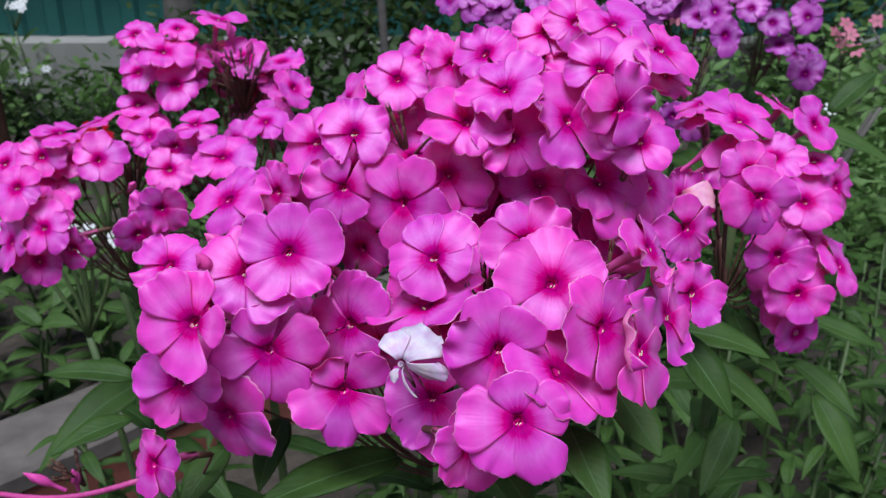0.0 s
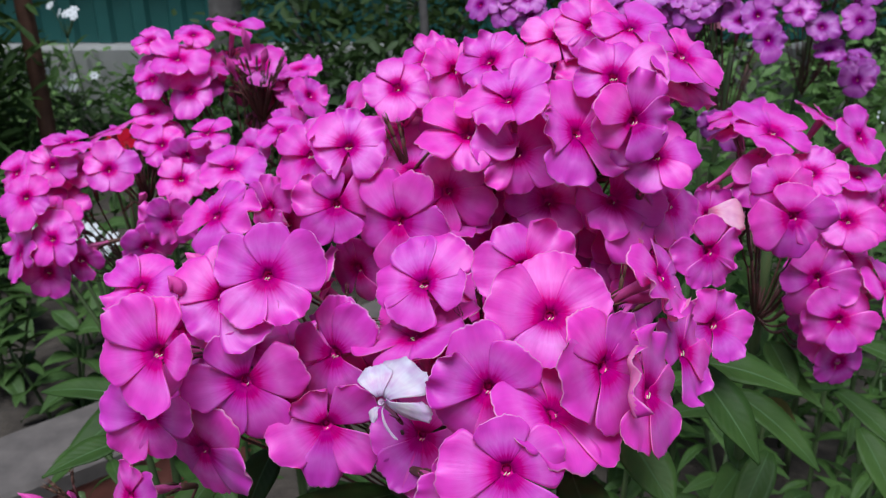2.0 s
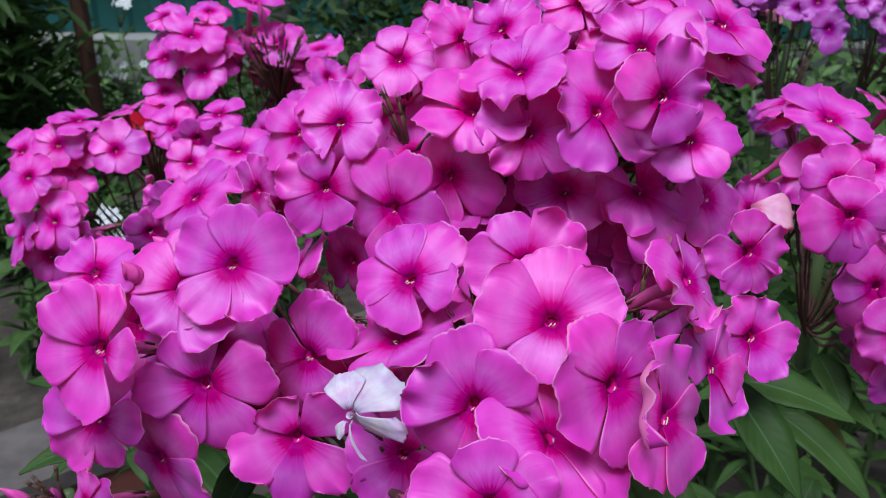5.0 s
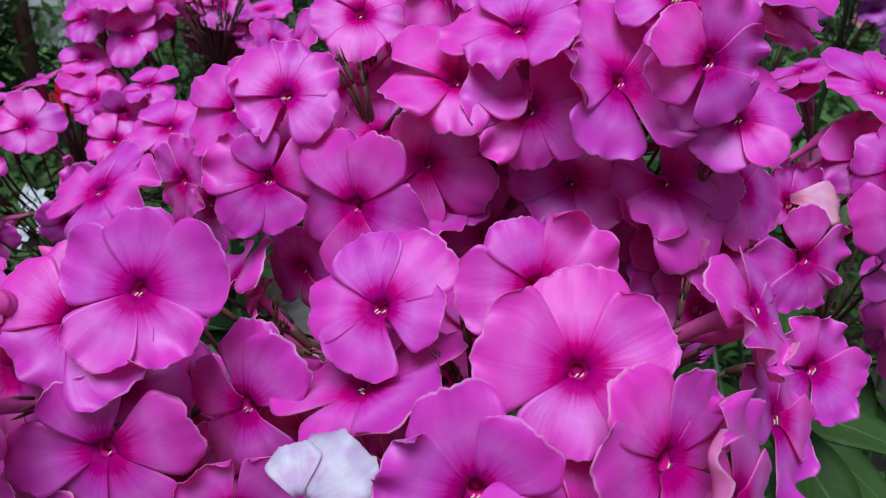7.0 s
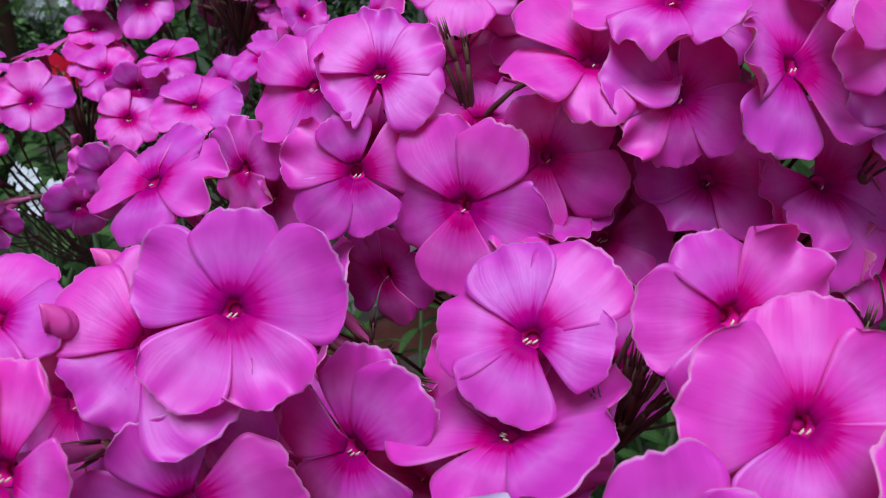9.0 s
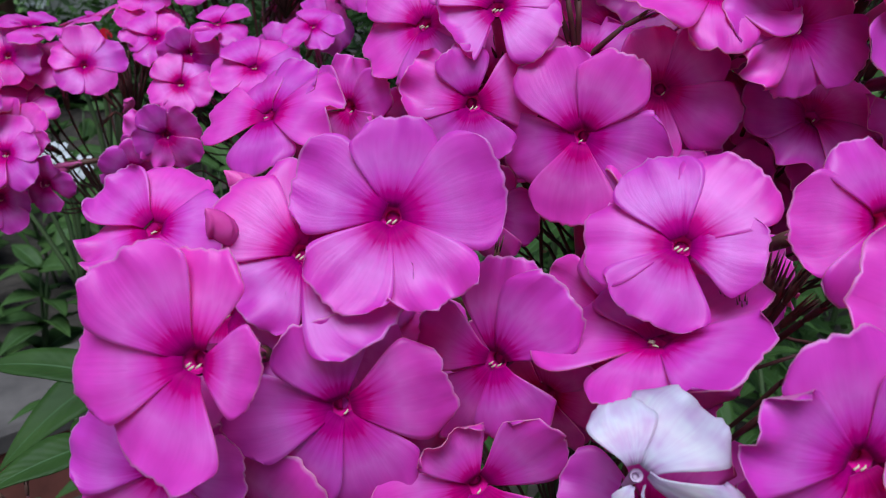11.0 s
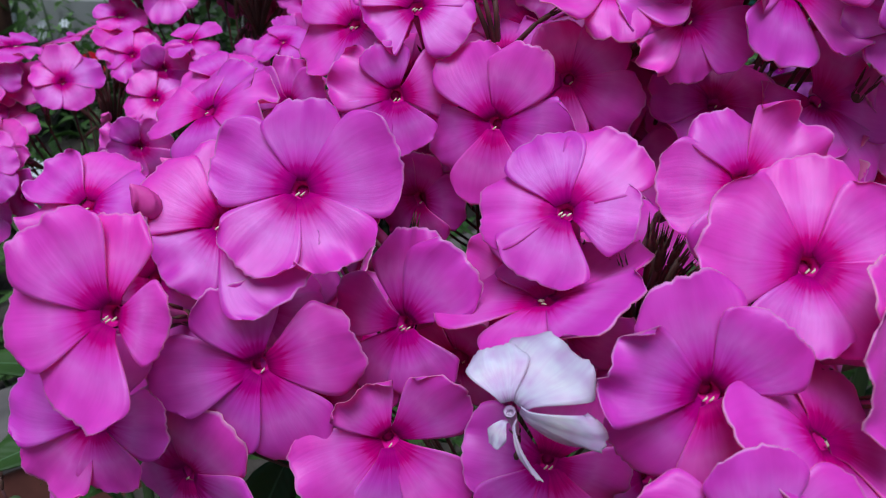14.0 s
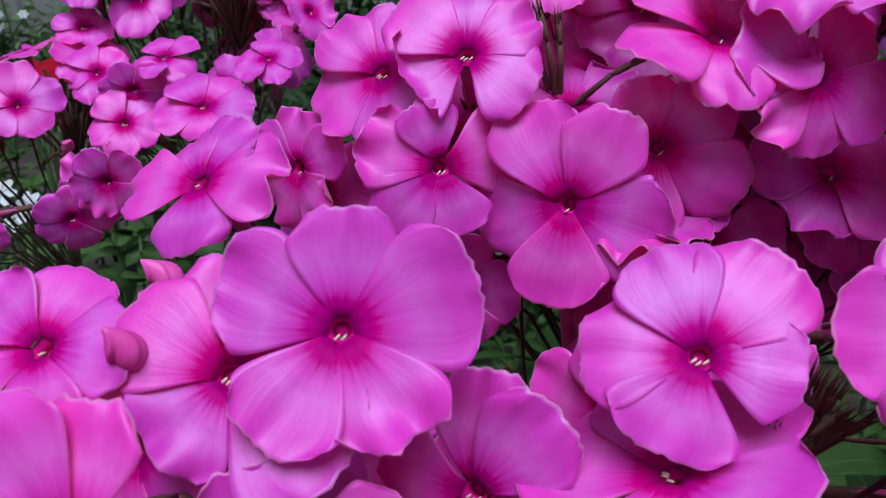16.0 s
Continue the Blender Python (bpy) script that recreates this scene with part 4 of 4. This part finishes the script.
bloom(tall_head, (-0.1295, 0.4884, 0.6848), (0.30, -0.11, 0.95), (-113, 12.6, -37, 17.6, 36, 13.8, 83, 17.6, 167, 12.6))
bloom(tall_head, (-0.1517, 0.4850, 0.6805), (0.13, -0.41, 0.90), (-139, 11.5, -60, 11.5, 9, 11.5, 75, 11.5, 137, 11.5))
bloom(tall_head, (-0.1752, 0.4817, 0.6777), (0.03, -0.57, 0.82), (-111, 11.5, -45, 11.5, 37, 11.5, 105, 11.5, 177, 11.5))
bloom(tall_head, (-0.1622, 0.4463, 0.6274), (-0.06, -0.65, 0.76), (-160, 12.3, -94, 14.4, -14, 12.7, 59, 12.7, 138, 14.7))
bloom(tall_head, (-0.1729, 0.4647, 0.6408), (0.20, -0.44, 0.87), (-136, 11.5, -71, 11.5, -11, 11.5, 77, 11.5, 153, 11.5))
bloom(tall_head, (-0.0846, 0.4678, 0.6498), (0.61, -0.56, 0.55), (-169, 11.5, -104, 13.6, -19, 11.5, 53, 11.5, 128, 13.1))
bloom(tall_head, (-0.0941, 0.4894, 0.6606), (-0.02, -0.30, 0.95), (-154, 13.4, -80, 11.7, -13, 13.1, 59, 15.1, 131, 13.8))
bloom(tall_head, (-0.1091, 0.3965, 0.6291), (0.01, -0.52, 0.85), (-162, 16.4, -83, 14.2, -10, 17.7, 59, 16.8, 130, 15.8))
bloom(tall_head, (-0.1348, 0.4408, 0.6351), (-0.16, -0.41, 0.90), (-143, 11.8, -80, 12.9, -17, 13.8, 53, 14.0, 136, 12.1))
bloom(tall_head, (-0.1479, 0.4297, 0.6129), (0.02, -0.81, 0.59), (-155, 13.9, -88, 14.2, -13, 14.5, 52, 14.5, 132, 13.5))
bloom(tall_head, (-0.0985, 0.4507, 0.6343), (-0.09, -0.46, 0.88), (-175, 13.2, -115, 14.8, -54, 14.5, 16, 13.2, 104, 11.7))
bloom(tall_head, (-0.1455, 0.4362, 0.6237), (0.11, -0.97, -0.21), (-175, 13.3, -110, 14.1, -37, 14.2, 37, 13.4, 118, 11.6))
bloom(tall_head, (-0.1433, 0.3963, 0.6019), (0.13, -0.98, -0.13), (-169, 12.5, -113, 13.7, -43, 14.7, 34, 13.4, 120, 13.1))
bloom(tall_head, (-0.1571, 0.3970, 0.5878), (0.43, -0.89, -0.15), (-137, 12.5, -72, 14.2, 7, 16.3, 78, 12.1, 148, 12.7))
bloom(upper_head, (-0.0587, 0.2778, 0.6495), (-0.53, -0.82, 0.20), (-117, 11.5, -34, 11.5, 33, 11.5, 96, 11.5, 159, 11.5))
bloom(upper_head, (-0.0723, 0.2635, 0.6516), (-0.42, -0.52, 0.74), (-155, 14.3, -62, 13.4, 24, 16.4, 87, 13.7, 144, 12.4))
bloom(far_head, (0.2114, 0.6332, 0.6573), (0.17, -0.97, 0.19), (-152, 12.2, -83, 17.1, -7, 13.8, 58, 13.5, 135, 13.9))
bloom(far_head_b, (0.3414, 0.8801, 0.6377), (-0.22, -0.84, 0.49), (-163, 15.1, -88, 15.8, -17, 19.6, 45, 19.6, 124, 19.0))
bloom(far_head_c, (0.4121, 0.9447, 0.5740), (-0.40, -0.89, 0.22), (-92, 19.6, -17, 19.6, 50, 19.6, 114, 16.0, 174, 19.6))
bloom(far_head, (0.1855, 0.6097, 0.5992), (-0.71, -0.71, -0.04), (-155, 13.5, -77, 17.7, -1, 12.4, 73, 11.7, 150, 12.2))
bloom(far_head, (0.1748, 0.6204, 0.5989), (-0.50, -0.87, -0.00), (-121, 11.5, -45, 11.5, 15, 11.5, 76, 11.5, 155, 11.5))
bloom(far_head, (0.1941, 0.6486, 0.6688), (-0.14, -0.65, 0.75), (-166, 13.2, -104, 12.6, -29, 15.3, 48, 15.9, 128, 15.8))
bloom(far_head_b, (0.3122, 0.8648, 0.6533), (-0.30, -0.75, 0.59), (-153, 14.9, -89, 15.2, -18, 15.8, 57, 16.5, 142, 17.9))
bloom(far_head_b, (0.3738, 0.8720, 0.6442), (-0.26, -0.93, 0.26), (-161, 17.2, -104, 18.8, -34, 16.7, 50, 15.3, 135, 18.9))
bloom(far_head_b, (0.3531, 0.8815, 0.6145), (-0.27, -0.45, 0.85), (-140, 16.2, -75, 14.1, -7, 15.3, 65, 17.3, 150, 18.2))
bloom(far_head_d, (0.0388, 0.6830, 0.6737), (-0.10, -0.75, 0.65), (-175, 18.7, -105, 15.5, -19, 19.5, 49, 19.6, 121, 19.4))
bloom(far_head_d, (0.0794, 0.6847, 0.6779), (-0.12, -0.62, 0.77), (-176, 14.3, -103, 14.3, -21, 19.6, 44, 18.3, 112, 17.1))
bloom(far_head_e, (0.1561, 0.6847, 0.6779), (0.01, -0.49, 0.87), (-112, 15.7, -55, 19.6, 3, 19.6, 64, 19.6, 150, 15.6))
bloom(far_head_b, (0.3841, 0.8943, 0.6729), (-0.26, -0.74, 0.62), (-157, 17.8, -97, 17.9, -24, 19.6, 55, 17.3, 141, 19.6))
bloom(far_head, (0.2248, 0.6784, 0.6891), (-0.32, -0.75, 0.58), (-116, 14.7, -37, 17.4, 27, 18.1, 99, 15.5, 171, 13.8))
bloom(far_head_b, (0.3431, 0.8954, 0.6757), (-0.23, -0.80, 0.56), (-159, 18.0, -93, 16.6, -24, 19.6, 48, 18.9, 134, 19.6))
bloom(far_head, (0.1848, 0.6784, 0.6891), (-0.16, -0.65, 0.74), (-122, 14.6, -42, 18.0, 23, 16.4, 94, 15.2, 168, 13.8))
bloom(low_spray, (-0.2071, 0.2914, 0.5105), (-0.24, -0.78, 0.58), (-163, 12.7, -34, 12.3, 18, 15.4, 78, 15.7, 136, 15.6))
bloom(low_spray, (-0.0914, 0.2152, 0.5800), (-0.52, -0.80, 0.29), (-172, 11.5, -89, 11.5, -31, 11.5, 36, 11.5, 99, 11.5))
bloom(front_head, (-0.0112, 0.1881, 0.6319), (-0.13, -0.73, 0.67), (-112, 5.2, -68, 9.6, -13, 13.2, 57, 12.4, 112, 9.4), pale=True, curl=0.2)

# gaps between the flowers, where calyces show
BARE = [(0.0135, 0.221, 0.637), (-0.0286, 0.2352, 0.6402), (0.0147, 0.2272, 0.644)]


def inner_blooms(head, count, depth, seed):
    """Older flowers deeper in a head, where the outer ones leave gaps."""
    r = random.Random(seed)
    outer = list(open_blooms[head])
    made, tries = 0, 0
    while made < count and tries < 4000:
        tries += 1
        (p, n), (q, m) = r.sample(outer, 2)
        if not 0.016 < (p - q).length < 0.042:
            continue
        face = (n + m).normalized()
        at = p.lerp(q, r.uniform(0.4, 0.6)) - face * depth * r.uniform(0.8, 1.3)
        if any((at - Vector(g)).length < 0.017 for g in BARE):
            continue
        if min((at - o).length for o, _ in open_blooms[head]) < 0.0115:
            continue
        if any((at - o).length < 0.028 and (at - o).dot(w) > -0.006 for o, w in outer):
            continue
        a = r.uniform(0, 72)
        bloom(head, at, face + Vector((r.gauss(0, 0.25), r.gauss(0, 0.25), r.gauss(0.1, 0.25))), [w for k in range(5) for w in (a + 72 * k + r.uniform(-7, 7), r.uniform(12.0, 14.5))], curl=0.2)
        made += 1


inner_blooms(front_head, 24, 0.015, 31)
inner_blooms(upper_head, 32, 0.016, 32)
inner_blooms(upper_head, 16, 0.027, 41)
inner_blooms(front_head, 10, 0.026, 42)
inner_blooms(side_head, 9, 0.010, 33)
inner_blooms(tall_head, 16, 0.010, 34)
inner_blooms(low_head, 7, 0.010, 35)

bloom(upper_head, (0.023, 0.283, 0.647), (0.08, -0.89, 0.46), (-150, 14.2, -78, 14.2, -5, 14.2, 66, 14.2, 139, 14.2), curl=0.15)
bloom(upper_head, (0.058, 0.268, 0.634), (0.35, -0.75, 0.55), (-165, 13, -90, 14, -18, 13.5, 54, 13, 126, 14), curl=0.15)

# a wilting flower with a pale folded petal
wilting = bloom(upper_head, (0.089, 0.292, 0.643), (0.35, -0.65, 0.65), (-160, 9.0, -80, 9.5, 20, 11.0, 85, 11.5, 150, 10.0), cup=0.2, roll=(2, 3))
part("petal", petal_mesh(0.0145, rng, [BLUSH, PINK], 0.5, 0.45, 0.0, 0.42), wilting, pose(-0.003, 0.001, 0.0035, 0, 0, -25), "pale folded petal")
part("petal", petal_mesh(0.0075, rng, [BLUSH, PALE], 0.5, 0.4, 0.0, 0.4), wilting, pose(-0.004, 0.004, 0.003, 0, 0, 150), "pale folded petal")

# blooms on the far sides of the heads
def back_blooms(head, middle, radii, count, seed, toward=(0.0, 1.0, 0.2)):
    r = random.Random(seed)
    made = 0
    while made < count:
        d = Vector((r.gauss(0, 1), r.gauss(0, 1), r.gauss(0, 0.8))).normalized()
        if d.dot(Vector(toward)) < 0.25:
            continue
        p = Vector(middle) + Vector((d.x * radii[0], d.y * radii[1], d.z * radii[2]))
        a = r.uniform(0, 72)
        bloom(head, p, d + Vector((0, -0.7, 0.5)), [w for k in range(5) for w in (a + 72 * k + r.uniform(-6, 6), r.uniform(12.5, 15))])
        made += 1


back_blooms(front_head, (-0.005, 0.245, 0.625), (0.05, 0.03, 0.03), 5, 1)
back_blooms(upper_head, (0.018, 0.29, 0.665), (0.06, 0.035, 0.035), 10, 2)
back_blooms(side_head, (0.14, 0.375, 0.635), (0.035, 0.03, 0.035), 6, 3, (0.7, 0.8, 0.2))
back_blooms(tall_head, (-0.125, 0.485, 0.655), (0.04, 0.03, 0.04), 6, 4)
back_blooms(low_head, (-0.19, 0.45, 0.615), (0.03, 0.03, 0.02), 4, 5)
back_blooms(far_head, (0.20, 0.68, 0.665), (0.055, 0.035, 0.045), 14, 6, (-0.1, -0.2, 0.5))
back_blooms(far_head_b, (0.35, 0.93, 0.665), (0.075, 0.05, 0.055), 26, 7, (0, -0.4, 0.4))
back_blooms(far_head_d, (0.06, 0.70, 0.665), (0.06, 0.03, 0.045), 14, 8, (0, -0.4, 0.5))
back_blooms(far_head_e, (0.15, 0.70, 0.67), (0.06, 0.03, 0.04), 14, 9, (0, -0.4, 0.5))
back_blooms(far_head_c, (0.425, 0.975, 0.575), (0.025, 0.02, 0.02), 4, 10, (0, -0.2, 0.5))

# buds and calyces
cluster_of_calyces(front_head, (0.0135, 0.225, 0.630), 0.011, 15, 21)
cluster_of_calyces(front_head, (-0.028, 0.240, 0.630), 0.010, 4, 22)
cluster_of_calyces(front_head, (0.050, 0.232, 0.634), 0.009, 5, 23)
cluster_of_calyces(upper_head, (0.03, 0.284, 0.682), 0.009, 5, 24)
cluster_of_calyces(upper_head, (-0.012, 0.274, 0.668), 0.009, 5, 25)
cluster_of_calyces(low_head, (-0.180, 0.455, 0.603), 0.022, 26, 26)
cluster_of_calyces(tall_head, (-0.118, 0.485, 0.648), 0.022, 38, 27)
cluster_of_calyces(side_head, (0.112, 0.34, 0.622), 0.02, 14, 28)
cluster_of_calyces(low_spray, (-0.160, 0.298, 0.512), 0.010, 8, 29)
bud(front_head, (-0.0666, 0.2410, 0.6415), (-0.72, -0.17, 0.67), 3)
bud(front_head, (-0.0652, 0.2172, 0.6436), (-0.37, -0.37, 0.85), 3)
bud(front_head, (0.044, 0.228, 0.639), (0.7, -0.6, 0.5), 2)
bud(side_head, (0.095, 0.318, 0.645), (0.7, -0.2, 0.7), 2)
bud(side_head, (0.10, 0.315, 0.645), (0.8, -0.1, 0.6), 2)
bud(tall_head, (-0.118, 0.475, 0.668), (0.0, -0.4, 0.9), 1)
bud(tall_head, (-0.11, 0.47, 0.664), (0.3, -0.5, 0.8), 0)
bud(tall_head, (-0.125, 0.47, 0.658), (-0.1, -0.5, 0.8), 0)
bud(low_head, (-0.172, 0.43, 0.600), (0.4, -0.6, 0.4), 1)
bud(low_spray, (-0.168, 0.30, 0.503), (-0.5, -0.3, 0.6), 1)
bud(low_spray, (-0.162, 0.30, 0.503), (0.1, -0.3, 0.9), 0)
part("twig", tube_mesh("twig", bent((-0.030, -0.066, 0.507), (0.048, -0.088, 0.530), (0, 0, -0.006), 8), [0.0012] * 9, TUBE, 8), low_spray)

# leaves up the stems
for head, pairs, size, low in ((front_head, 11, 0.58, 0.25), (upper_head, 12, 0.6, 0.25), (side_head, 13, 0.6, 0.25), (low_head, 9, 1.0, 0.2), (tall_head, 10, 1.0, 0.2), (far_head, 9, 1.0, 0.2), (far_head_b, 8, 1.0, 0.2), (far_head_c, 8, 0.9, 0.2), (far_head_d, 9, 1.0, 0.2), (far_head_e, 9, 1.0, 0.2), (low_spray, 6, 0.45, 0.3)):
    foot, core = ob_info[head][:2]
    leafy_stem(head, (0, 0, 0), (core - foot) * 0.86, pairs, size, LEAVES, random.Random(pairs * 7 + int(foot.x * 1000)), 20 + 400 * foot.x, low)

# single leaves that stand out
leaf(front_head, (-0.015, 0.229, 0.573), (-0.051, 0.191, 0.585), 0.016, seed=100)
leaf(upper_head, (0.076, 0.245, 0.612), (0.094, 0.223, 0.592), 0.014, seed=101)
leaf(upper_head, (0.083, 0.258, 0.605), (0.114, 0.251, 0.602), 0.014, seed=102)
leaf(front_head, (0.036, 0.199, 0.605), (0.041, 0.174, 0.597), 0.013, seed=103)
leaf(front_head, (0.052, 0.216, 0.607), (0.061, 0.196, 0.597), 0.014, seed=104)
leaf(low_spray, (-0.135, 0.313, 0.553), (-0.174, 0.315, 0.559), 0.013, seed=105)
leaf(low_spray, (-0.132, 0.298, 0.542), (-0.158, 0.276, 0.543), 0.012, seed=106)
leaf(front_head, (-0.079, 0.251, 0.561), (-0.089, 0.227, 0.553), 0.013, seed=107)
leaf(side_head, (0.113, 0.315, 0.560), (0.146, 0.293, 0.543), 0.015, seed=108)
leaf(side_head, (0.146, 0.366, 0.526), (0.158, 0.354, 0.521), 0.009, seed=109, mat=DRY_LEAF)
leaf(side_head, (0.262, 0.611, 0.597), (0.324, 0.560, 0.578), 0.022, seed=110)
leaf(side_head, (0.310, 0.653, 0.594), (0.351, 0.666, 0.627), 0.022, seed=111)
leaf(side_head, (0.141, 0.359, 0.560), (0.146, 0.333, 0.550), 0.014, seed=112)
leaf(front_head, (0.014, 0.225, 0.577), (0.030, 0.202, 0.573), 0.014, seed=113)
leaf(side_head, (0.190, 0.394, 0.515), (0.215, 0.358, 0.504), 0.015, seed=114)
leaf(side_head, (0.218, 0.448, 0.515), (0.258, 0.423, 0.506), 0.015, seed=115)
leaf(side_head, (0.189, 0.361, 0.514), (0.202, 0.328, 0.484), 0.016, seed=116)
leaf(side_head, (0.141, 0.340, 0.514), (0.121, 0.310, 0.492), 0.015, seed=117)
leaf(front_head, (-0.056, 0.247, 0.576), (-0.062, 0.221, 0.567), 0.012, seed=118)
